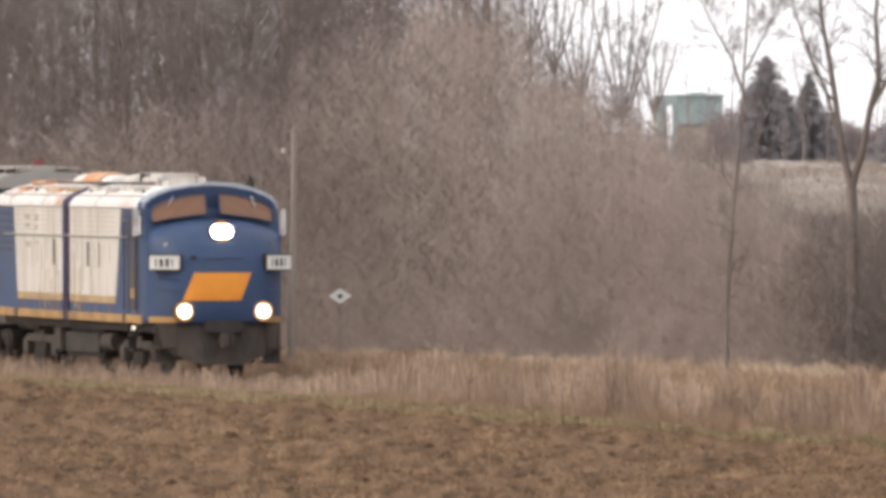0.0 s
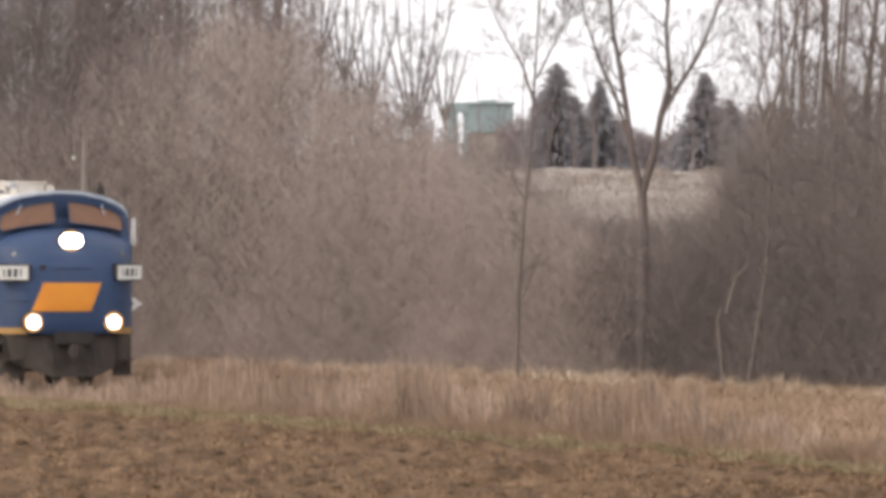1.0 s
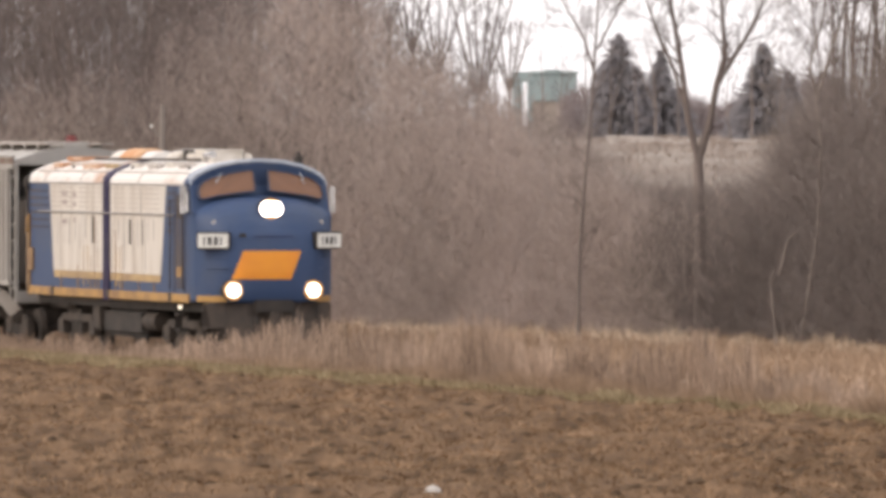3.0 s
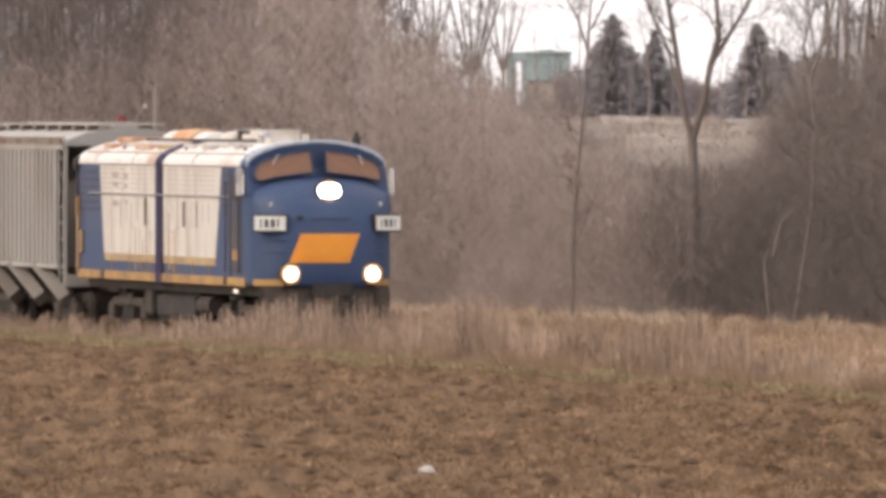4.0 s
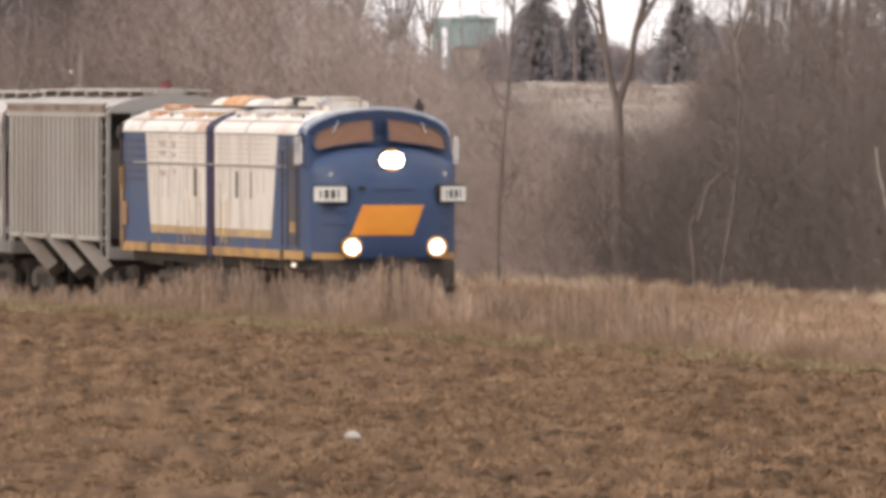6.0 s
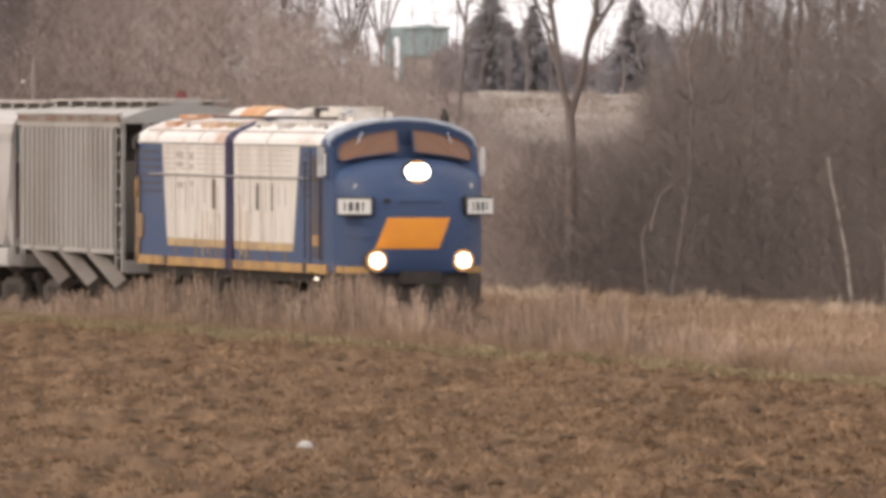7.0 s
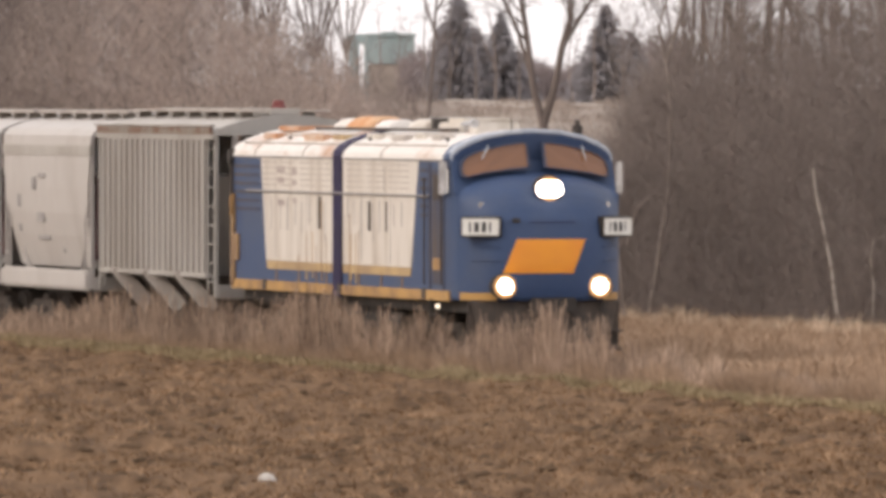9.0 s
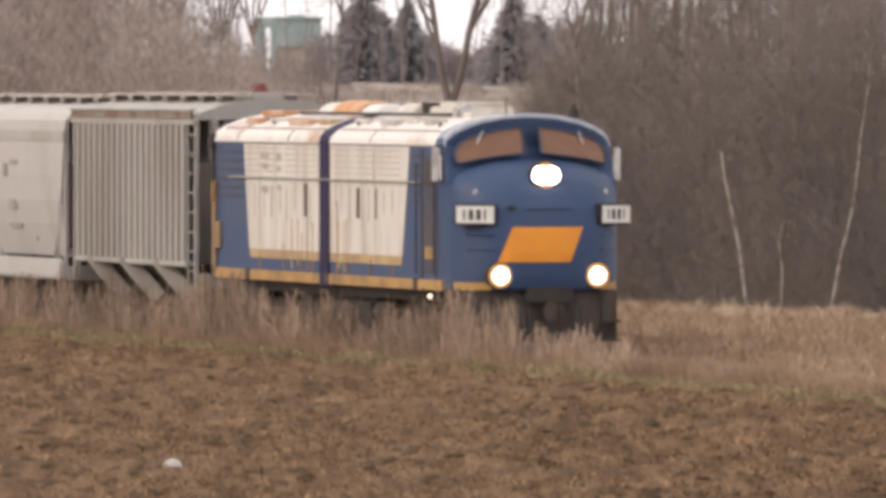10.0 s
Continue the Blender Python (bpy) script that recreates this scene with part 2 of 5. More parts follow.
def on_track(s, side=0.0, z=0.0):
    """A place s metres ahead of the nose's start, side metres to the train's left."""
    p = NOSE0 + AHEAD * s + LEFT * side
    return Vector((p.x, p.y, z))


def beside(x, y):
    """How far (x, y) lies to the train's left of the track: beyond it, seen from the camera."""
    return (x - NOSE0.x) * LEFT.x + (y - NOSE0.y) * LEFT.y


EDGE = [(-60, 368), (-9.5, 238.5), (0, 211.5), (4.8, 196.0), (6.6, 189.6), (10.7, 175.5), (40, 75)]        # the field's edge
WOOD = [(-40, 330), (-7.4, 275), (-0.75, 262), (2.9, 255), (10.5, 237), (40, 165)]     # the wood's foot


def field_edge_y(x):
    return np.interp(x, [p[0] for p in EDGE], [p[1] for p in EDGE])


def wood_y(x):
    return np.interp(x, [p[0] for p in WOOD], [p[1] for p in WOOD])


def ground_z(x, y):
    x, y = np.asarray(x, float), np.asarray(y, float)
    edge = field_edge_y(x)
    rough = np.clip((edge - y) / 3.0, 0.12, 1.0) * np.clip((700 - np.abs(y - 180)) / 500, 0, 1)
    z = rough * (0.05 * value_noise(x / 2.3, y / 5.0, 1) + 0.20 * value_noise(x / 0.75 + 0.2 * y, y / 1.7 - 0.3 * x, 2) + 0.17 * value_noise(x / 0.36, y / 0.8 + 0.5 * x, 3))
    z = z - 0.28 * np.clip((2.8 - np.abs(beside(x, y))) / 0.5, 0, 1)      # the trackbed lies a little lower
    # low ridge behind the wood
    t = np.clip((y - 335) / 45, 0, 1)
    z = z + 4.4 * t * t * (3 - 2 * t) + 0.25 * t * value_noise(x / 5, y / 8, 4)
    return z


# ---------------------------------------------------------------- ground
def build_ground():
    def axis(lo, hi, step, far):
        core = list(np.arange(lo, hi + 1e-6, step))
        out, d = [], step
        while hi + sum(out) < far:
            d *= 1.35
            out.append(d)
        up = list(hi + np.cumsum(out))
        dn = list(lo - np.cumsum(out))[::-1]
        return np.array(dn + core + up)
    xs, ys = axis(-15, 15, 0.16, 3500), axis(118, 258, 0.48, 4200)
    ys = np.unique(np.concatenate([ys, np.arange(261, 400, 3.0)]))
    gx, gy = np.meshgrid(xs, ys, indexing="ij")
    gz = ground_z(gx, gy)
    nx, ny = len(xs), len(ys)
    verts = np.stack([gx, gy, gz], -1).reshape(-1, 3)
    i, j = np.meshgrid(np.arange(nx - 1), np.arange(ny - 1), indexing="ij")
    a = (i * ny + j).ravel()
    faces = np.stack([a, a + ny, a + ny + 1, a + 1], -1)
    cx, cy = (gx[:-1, :-1] + gx[1:, 1:]).ravel() / 2, (gy[:-1, :-1] + gy[1:, 1:]).ravel() / 2
    edge = field_edge_y(cx) + 1.5 * value_noise(cx / 1.1, cy / 3, 9)
    idx = np.where(cy > 332, 2, np.where(cy > edge, 1, 0))
    me = bpy.data.meshes.new("ground")
    me.vertices.add(len(verts))
    me.vertices.foreach_set("co", verts.ravel())
    me.loops.add(len(faces) * 4)
    me.loops.foreach_set("vertex_index", faces.ravel())
    me.polygons.add(len(faces))
    me.polygons.foreach_set("loop_start", np.arange(len(faces)) * 4)
    for m in (SOIL, MEADOW, BANK):
        me.materials.append(m)
    me.polygons.foreach_set("material_index", idx.astype(np.int32))
    me.polygons.foreach_set("use_smooth", [True] * len(faces))
    me.update()
    me.validate()
    tagged(new("ground", me), "brown winter field, dry meadow and a pale grassy ridge", "ground", kind="structure")


build_ground()
TRACK_M = pose(NOSE0.x, NOSE0.y, 0, 0, 0, HEADING)


def build_track():
    def swept(name, prof, mat, label, x0=-70, x1=75):
        secs = [[(x, y, z) for y, z in prof] for x in np.linspace(x0, x1, 30)]
        v, f = loft(secs)
        return tagged(place(link_mesh(name, v, f, mat), TRACK_M), label, "track", kind="structure")
    swept("ballast_bed", [(-2.2, -0.3), (-1.75, -0.2), (1.75, -0.2), (2.2, -0.3), (2.2, -0.6), (-2.2, -0.6)], BALLAST, "grey stone ballast bed under the rails")
    for side in (-1, 1):
        c = side * 0.7535
        prof = [(c - .07, -.17), (c + .07, -.17), (c + .07, -.155), (c + .012, -.13), (c + .012, -.045), (c + .036, -.035), (c + .036, -.004), (c + .028, 0),
                (c - .028, 0), (c - .036, -.004), (c - .036, -.035), (c - .012, -.045), (c - .012, -.13), (c - .07, -.155)]
        swept("rail", prof, RAIL, "rusty steel rail half hidden in dry grass")


build_track()


# ---------------------------------------------------------------- locomotive
# own space: x ahead, y to the left, z up from the rail head; x = 0 at the lower headlights
HALF = 1.5
SET_BACK = 0.55     # where the rounded nose meets the straight sides
PROFILE = [(0.30, 1.24), (0.36, 1.5), (0.38, 1.9), (0.36, 2.3), (0.29, 2.65), (0.16, 2.95), (0.02, 3.15), (-0.16, 3.30), (-0.40, 3.41), (-0.75, 3.50)]


def nose_at(u, x, z):
    """The nose's skin: u from -1 to 1 across it, (x, z) on its middle line."""
    a = abs(u)
    return (x - (x + SET_BACK) * a ** 3.8, HALF * u, 1.24 + (z - 1.24) * (1 - 0.17 * a ** 3))


def nose_x(y, z):
    a = abs(y / HALF)
    z0 = 1.24 + (z - 1.24) / (1 - 0.17 * a ** 3)
    return float(np.interp(z0, [p[1] for p in PROFILE], [p[0] for p in PROFILE])) * (1 - a ** 3.8) - SET_BACK * a ** 3.8


def nose_patch(corners, lift, nu=10, nv=6):
    """A painted field on the nose between four (y, z) corners."""
    (ay, az), (by, bz), (cy, cz), (dy, dz) = corners
    verts, faces = [], []
    for layer in (lift, -0.02):
        for i in range(nu + 1):
            for j in range(nv + 1):
                s, t = i / nu, j / nv
                y = (ay * (1 - s) + by * s) * (1 - t) + (dy * (1 - s) + cy * s) * t
                z = (az * (1 - s) + bz * s) * (1 - t) + (dz * (1 - s) + cz * s) * t
                verts.append((nose_x(y, z) + layer, y, z))
    k = nv + 1
    for i in range(nu):
        for j in range(nv):
            a = i * k + j
            faces.append((a, a + k, a + k + 1, a + 1))
    n = (nu + 1) * k
    rim = [i * k for i in range(nu + 1)] + [nu * k + j for j in range(1, k)] + [i * k + nv for i in range(nu - 1, -1, -1)] + [j for j in range(nv - 1, 0, -1)]
    for p, q in zip(rim, rim[1:] + rim[:1]):
        faces.append((p, p + n, q + n, q))
    return verts, faces


ARCH = [(-1.5, 3.70), (-1.47, 3.80), (-1.38, 3.90), (-1.2, 4.00), (-0.9, 4.11), (-0.5, 4.19), (0, 4.22),
        (0.5, 4.19), (0.9, 4.11), (1.2, 4.00), (1.38, 3.90), (1.47, 3.80), (1.5, 3.70)]
REAR = -14.95


def side_panel(parent, name, x_top0, x_top1, x_bot0, x_bot1, z0, z1, mat, label="", proud=0.012, sides=(-1, 1)):
    for sd in sides:
        y0, y1 = sd * (HALF - 0.02), sd * (HALF + proud)
        v = [(x_bot0, y0, z0), (x_bot1, y0, z0), (x_top1, y0, z1), (x_top0, y0, z1), (x_bot0, y1, z0), (x_bot1, y1, z0), (x_top1, y1, z1), (x_top0, y1, z1)]
        f = [(3, 2, 1, 0), (4, 5, 6, 7), (0, 1, 5, 4), (1, 2, 6, 5), (2, 3, 7, 6), (3, 0, 4, 7)]
        link_mesh(name, v, f, mat, parent, label)


def arch_band(x0, x1, lift, mat, name, parent, pts=ARCH, label="", lip=0.03, smooth=True):
    out = [(y * (1 + lift / 1.6), z + lift) for y, z in pts]
    inn = [(y * 0.985, z - lip) for y, z in pts][::-1]
    v, f = loft([[(x, y, z) for y, z in out + inn] for x in (x0, x1)])
    return link_mesh(name, v, f, mat, parent, label)


def wheel_pair(name, parent, radius, at):
    bm = bmesh.new()
    for sd in (-1, 1):
        y = sd * 0.7535
        tube(bm, (0, y - sd * 0.02, 0), (0, y + sd * 0.07, 0), radius, sides=28)
        tube(bm, (0, y - sd * 0.055, 0), (0, y - sd * 0.02, 0), radius + 0.028, sides=28)
        tube(bm, (0, y + sd * 0.07, 0), (0, y + sd * 0.13, 0), 0.13, sides=12)
        for k in range(6):
            c, s_ = math.cos(k * math.pi / 3), math.sin(k * math.pi / 3)
            tube(bm, (c * radius * 0.6, y + sd * 0.06, s_ * radius * 0.6), (c * radius * 0.6, y + sd * 0.085, s_ * radius * 0.6), 0.07, sides=8)
    tube(bm, (0, -0.75, 0), (0, 0.75, 0), 0.085, sides=12)
    ob = part(name, bm, GUNK, parent, "worn steel wheels on an axle")
    ob.location = (at, 0, radius)
    return ob


def truck_frame(parent, x, base, radius):
    """A side-framed truck: two cast sides, bolster, springs and journal boxes."""
    for sd in (-1, 1):
        y = sd * 1.02
        bm = boxes((x - base / 2 - 0.25, x - base / 2 + 0.25, y - .09, y + .09, radius - .16, radius + .2),
                   (x + base / 2 - 0.25, x + base / 2 + 0.25, y - .09, y + .09, radius - .16, radius + .2),
                   (x - base / 2, x + base / 2, y - .07, y + .07, radius + .12, radius + .3),
                   (x - 0.45, x + 0.45, y - .08, y + .08, radius - .22, radius + .14), bevel=0.03)
        part("side_frame", bm, GUNK, parent)
        part("spring_nest", tubes([((x + d, y + sd * .06, radius - .2), (x + d, y + sd * .06, radius + .15), .07) for d in (-.22, 0, .22)], 10), BLACK, parent)
    part("bolster", boxes((x - .2, x + .2, -1.05, 1.05, radius + .05, radius + .4), bevel=0.03), GUNK, parent)


def build_locomotive():
    top = empty("locomotive", "blue and white streamlined diesel locomotive with lit headlights", "locomotive")
    # shell: side walls and floor
    ring = [(-HALF, 1.24), (-HALF, 3.70)] + ARCH[1:-1] + [(HALF, 3.70), (HALF, 1.24)]
    ring = [(y, z - (0.02 if z > 3.7 else 0)) for y, z in ring]
    v, f = loft([[(x, y, z) for y, z in ring] for x in (REAR, -12, -9, -6, -3, -0.95)])
    link_mesh("car_body", v, f, BLUE, top)
    # nose
    us = np.sin(np.linspace(-math.pi / 2, math.pi / 2, 41))
    fine = [(float(np.interp(t, range(len(PROFILE)), [p[0] for p in PROFILE])), float(np.interp(t, range(len(PROFILE)), [p[1] for p in PROFILE])))
            for t in np.linspace(0, len(PROFILE) - 1, 28)]
    secs = []
    for x, z in fine:
        row = [nose_at(u, x, z) for u in us]
        secs.append([(-1.0, -HALF, row[0][2])] + row + [(-1.0, HALF, row[-1][2])])
    v, f = loft(secs, closed=False, caps=False)
    k = len(us) + 2
    f = [q[::-1] for q in f]
    f.append(tuple(range(k)))
    link_mesh("nose", v, f, BLUE, top, "rounded blue nose", smooth=True)
    # cab front with raked face
    face = [(-1.5, 3.05), (-1.5, 3.70)] + ARCH[1:-1] + [(1.5, 3.70), (1.5, 3.05)]

    def rake(z, y=0.0):
        return -0.50 - 0.38 * (z - 3.3) - 0.16 * abs(y / 1.5) ** 2.5 - 0.10 * abs(y / 1.5) ** 8
    v = [(rake(z, y), y, z + 0.012) for y, z in face] + [(-1.3, y, z + 0.012) for y, z in face]
    n = len(face)
    f = [tuple(range(n))[::-1], tuple(range(n, 2 * n))] + [(i, (i + 1) % n, n + (i + 1) % n, n + i) for i in range(n)]
    link_mesh("cab_front", v, f, BLUE, top)
    for sd in (-1, 1):
        outline = [(0.17, 3.60), (0.55, 3.565), (1.0, 3.50), (1.27, 3.43), (1.33, 3.46), (1.345, 3.56), (1.32, 3.67), (1.24, 3.765), (1.05, 3.86), (0.6, 3.965), (0.22, 4.02), (0.17, 3.99)]

        def ringed(grow, lift):
            cy, cz = 0.75, 3.70
            o = []
            for y, z in outline:
                dy, dz = y - cy, z - cz
                L = math.hypot(dy, dz)
                y2, z2 = y + dy / L * grow, z + dz / L * grow
                o.append((rake(z2, y2) + lift, sd * y2, z2))
            return o
        a, b, c, d = ringed(0.045, -0.02), ringed(0.045, 0.035), ringed(0.0, 0.035), ringed(0.0, 0.008)
        v, f = loft([a, b, c, d], caps=False)
        window = link_mesh("windshield", v, f, GASKET, top, "cab windshield with a painted amber reflection in a dark gasket")
        g = ringed(0.004, 0.012)
        back = ringed(0.004, 0.002)
        v, f = loft([back, g])
        link_mesh("pane", v, f, PANE, window)
        wy, drift = (.88, .05) if sd > 0 else (-.86, -.14)
        part("wiper", tubes([((rake(3.99, wy) + .05, wy, 3.97), (rake(3.76, wy) + .05, wy + drift, 3.74), 0.012)], 6), CHROME, window)
    # roof
    arch_band(REAR - 0.05, -1.32, 0.025, ROOF, "roof", top, label="white roof streaked with rust")
    arch_band(-1.34, -0.98, 0.03, BLUE, "cab_brow", top)
    brow = [(rake(z, y) + 0.006, y, z + 0.03) for y, z in ARCH]
    brow2 = [(rake(z, y) - 0.5, y, z + 0.045) for y, z in ARCH]
    brow3 = [(rake(z, y) + 0.004, y * 0.98, z - 0.02) for y, z in ARCH]
    brow4 = [(rake(z, y) - 0.5, y * 0.98, z - 0.02) for y, z in ARCH]
    v, f = loft([brow, brow2, brow4, brow3, brow], closed=False, caps=False)
    link_mesh("roof_brow", v, f, BLUE, top)
    trim = [[(rake(z, y) - .30, y * 1.005, z + .052) for y, z in ARCH], [(rake(z, y) - .02, y * 1.005, z + .056) for y, z in ARCH],
            [(rake(z, y) + .012, y * 1.0, z + .022) for y, z in ARCH], [(rake(z, y) + .012, y * .985, z - .018) for y, z in ARCH]]
    v, f = loft(trim, closed=False, caps=False)
    link_mesh("brow_trim", v, f, PALEBLUE, top, "pale rim over the cab windows")
    # painted fields on the sides
    side_panel(top, "white_field", -7.60, -2.86, -7.60, -3.30, 1.78, 3.70, WHITE, "grimy white painted side panel")
    side_panel(top, "white_field", -13.0, -8.20, -12.62, -8.20, 1.78, 3.70, WHITE, "grimy white painted side panel")
    side_panel(top, "cream_band", -7.60, -3.30, -7.60, -3.36, 1.62, 1.776, CREAM, proud=0.011)
    side_panel(top, "cream_band", -12.62, -8.20, -12.58, -8.20, 1.62, 1.776, CREAM, proud=0.011)
    side_panel(top, "violet_band", -8.17, -7.63, -8.17, -7.63, 1.18, 3.74, PURPLE, proud=0.038)
    arch_band(-8.17, -7.63, 0.05, PURPLE, "roof_violet_band", top)
    side_panel(top, "sill_stripe", REAR, -0.95, REAR, -0.95, 1.22, 1.40, SILL, "worn yellow stripe along the sill", proud=0.03)
    for y0, y1 in ((-1.47, -0.98), (0.98, 1.47)):
        v, f = nose_patch([(y0, 1.25), (y1, 1.25), (y1, 1.38), (y0, 1.38)], 0.012, 12, 1)
        link_mesh("nose_stripe", v, f, SILL, top)
    v, f = nose_patch([(-0.90, 1.73), (0.36, 1.73), (0.60, 2.33), (-0.66, 2.33)], 0.012, 14, 8)
    link_mesh("orange_field", v, f, ORANGE, top, "orange slanted field on the nose")
    # side rail, grilles, hatch seams
    for sd in (-1, 1):
        y = sd * (HALF + 0.035)
        part("hand_rail", tubes([((-13.9, y, 3.07), (-2.2, y, 3.07), 0.020)] + [((x, y, 3.07), (x, sd * HALF, 3.07), 0.014) for x in np.arange(-13.8, -2.2, 1.4)], 6), PALEINK, top)
        grille = [(-12.9, -11.9), (-11.7, -10.7), (-10.4, -9.4), (-9.3, -8.4), (-7.4, -6.3), (-6.1, -5.0), (-4.8, -3.4)]
        for gx0, gx1 in grille:
            part("air_grille", boxes(*[(gx0, gx1, y - sd * .03 - .008, y - sd * .03 + .012, z, z + .04) for z in np.arange(3.17, 3.62, 0.105)], bevel=0.006), PALEGRILLE, top)
        for x, w, z0, z1 in ((-12.3, .05, 2.35, 2.95), (-11.7, .05, 2.35, 2.95), (-11.25, .08, 2.35, 2.95), (-10.7, .05, 2.45, 2.95), (-9.2, .22, 2.4, 3.0),
                             (-6.9, .05, 2.5, 2.95), (-6.45, .06, 2.3, 2.95), (-6.0, .2, 2.4, 2.95), (-5.3, .06, 2.35, 2.95), (-4.9, .12, 2.4, 2.95), (-4.4, .05, 2.5, 2.9), (-12.0, .04, 2.5, 2.95), (-10.3, .05, 2.3, 2.9),
                             (-9.8, .06, 2.5, 3.0), (-8.8, .05, 2.2, 2.9), (-7.3, .05, 2.6, 3.0), (-5.65, .05, 2.2, 2.9), (-3.9, .05, 2.5, 2.95), (-5.0, .05, 3.1, 3.6)):
            part("side_louver", boxes((x, x + w, y - sd * .03 - .01, y - sd * .03 + .012, z0, z1), bevel=0.006), GUNK if w > .1 else PALEINK, top)
        for x in (-12.0, -10.0, -9.0, -6.4, -4.6):
            part("hatch_seam", boxes((x, x + 0.03, y - sd * .03 - .01, y - sd * .03 + .008, 1.84, 3.02), bevel=0.004), PALEINK, top)
        for x, zl in ((-9.6, 1.5), (-10.0, 1.45), (-7.1, 1.5), (-6.8, 1.45)):
            part("rust_streak", boxes((x, x + 0.07, y - sd * .03 - .01, y - sd * .03 + .0095, zl, 2.35), bevel=0.004), CREAM, top)
        # faded stencils on the white
        for x, z, w, hh in ((-11.9, 3.48, .5, .13), (-11.9, 3.28, .5, .10), (-11.85, 2.86, .45, .12), (-10.9, 3.45, .32, .15), (-10.9, 3.24, .3, .1), (-10.85, 2.9, .25, .1)):
            part("stencil", boxes((x, x + w, y - sd * .03 - .01, y - sd * .03 + .014, z - hh / 2, z + hh / 2), bevel=0.003), FADED, top)
        for x, z0, z1, w in ((-9.0, 1.45, 2.95, .06), (-8.7, 1.25, 2.3, .05), (-9.35, 1.3, 2.1, .04), (-7.2, 1.25, 2.7, .06), (-6.6, 1.3, 2.4, .04), (-10.5, 1.25, 1.9, .05), (-12.0, 1.25, 1.7, .05), (-3.9, 1.25, 1.6, .06),
                             (-5.2, 1.25, 1.7, .05)):
            part("rust_run", boxes((x, x + w, y - sd * .03 - .01, y - sd * .03 + .016, z0, z1), bevel=0.003), RUSTY, top)
        # cab door and grab irons
        door = part("cab_door", boxes((-2.05, -1.45, y - sd * .035 - .012, y - sd * .035 + .015, 1.5, 3.55), bevel=0.012), GRIMY, top, "grimy cab door with a small window")
        part("door_window", boxes((-1.95, -1.55, y - sd * .02 - .005, y - sd * .02 + .010, 3.0, 3.45), bevel=0.01), GUNK, door)
        part("kick_plate", boxes((-1.95, -1.5, y - sd * .02 - .005, y - sd * .02 + .012, 1.75, 1.98), bevel=0.01), SILL, door)
        for gx, gz in ((-2.3, 3.4), (-1.25, 3.2)):
            part("grab_iron", tubes([((gx, y + sd * .04, 1.5), (gx, y + sd * .04, gz), .018)], 6), GUNK, top)
        part("door_post", boxes((-2.24, -2.12, y - sd * .035 - .012, y - sd * .035 + .02, 1.4, 3.66), bevel=0.01), GRIMY, top)
        part("door_post", boxes((-1.40, -1.30, y - sd * .035 - .012, y - sd * .035 + .02, 1.4, 3.66), bevel=0.01), GRIMY, top)
        part("gutter", boxes((REAR, -1.3, sd * 1.50 - .03, sd * 1.50 + .05, 3.69, 3.73), bevel=0.008), PALEINK, top)
        for z in np.arange(2.7, 3.6, .16):
            part("rear_louver", boxes((-14.8, -13.1, y - sd * .03 - .01, y - sd * .03 + .012, z, z + .05), bevel=0.004), GRIMY, top)
            part("front_louver", boxes((-2.75, -2.32, y - sd * .03 - .01, y - sd * .03 + .012, z, z + .05), bevel=0.004), GRIMY, top)
        for gx in (-2.6, -7.9, -12.8):
            part("sill_streak", boxes((gx, gx + .25, y - .005 * sd - .01, y - .005 * sd + .012, 1.23, 1.42), bevel=0.004), GUNK, top)
        sidewin = part("cab_side_window", boxes((-1.25, -0.98, y - sd * .03 - .01, y - sd * .03 + .012, 3.1, 3.6), bevel=0.012), GASKET, top)
        # Pane in opaque white, standing for its bright mirror-like reflection.
        part("glass", boxes((-1.2, -1.02, y - sd * .02 - .005, y - sd * .02 + .008, 3.14, 3.56), bevel=0.01), PLATE, sidewin)
        part("mirror", boxes((-0.98, -0.93, sd * 1.58, sd * 1.70, 3.12, 3.68), bevel=0.01), CHROME, top, "polished wing mirror by the cab")
        part("step", boxes((-1.95, -1.5, sd * 1.35, sd * 1.56, 0.62, 0.66), (-1.95, -1.5, sd * 1.4, sd * 1.56, 0.95, 0.99), (-1.97, -1.94, sd * 1.4, sd * 1.55, .6, 1.24), bevel=0.008), BLACK, top)
        # Small glint below the cab, put in as a glowing disc.
        part("sill_glint", tubes([((-1.62, sd * 1.50, 1.12), (-1.62, sd * 1.56, 1.12), .032)], 10), GLINT, top)
        # number boards
        board = part("number_board", boxes((-0.30, 0.0, -0.36, 0.36, -0.185, 0.185), bevel=0.03), BLACK, top, "white number board in a black case")
        board.matrix_basis = pose(0.12, sd * 1.27, 2.545, 0, 0, sd * 25)
        part("face", boxes((0.0, 0.012, -0.33, 0.33, -0.15, 0.15), bevel=0.006), PLATE, board)
        for j, (dy, w) in enumerate(((-.19, .030), (-.07, .075), (.06, .075), (.17, .030))):
            part("bar", boxes((0.013, 0.018, dy - w / 2, dy + w / 2, -0.085, 0.085), bevel=0.002), INK, board)
        # class lamp above the board
        part("class_lamp", tubes([((-0.28, sd * 1.13, 2.93), (-0.16, sd * 1.17, 2.93), .055)], 12), CHROME, top)
        # ditch light
        ditch = part("ditch_light", tubes([((0.02, sd * 0.875, 1.5), (0.30, sd * 0.875, 1.5), .23)], 20), BLACK, top, "lit lower headlight in a round housing")
        part("halo_ring", tubes([((0.29, sd * 0.875, 1.5), (0.315, sd * 0.875, 1.5), .205)], 20), HALO, ditch)
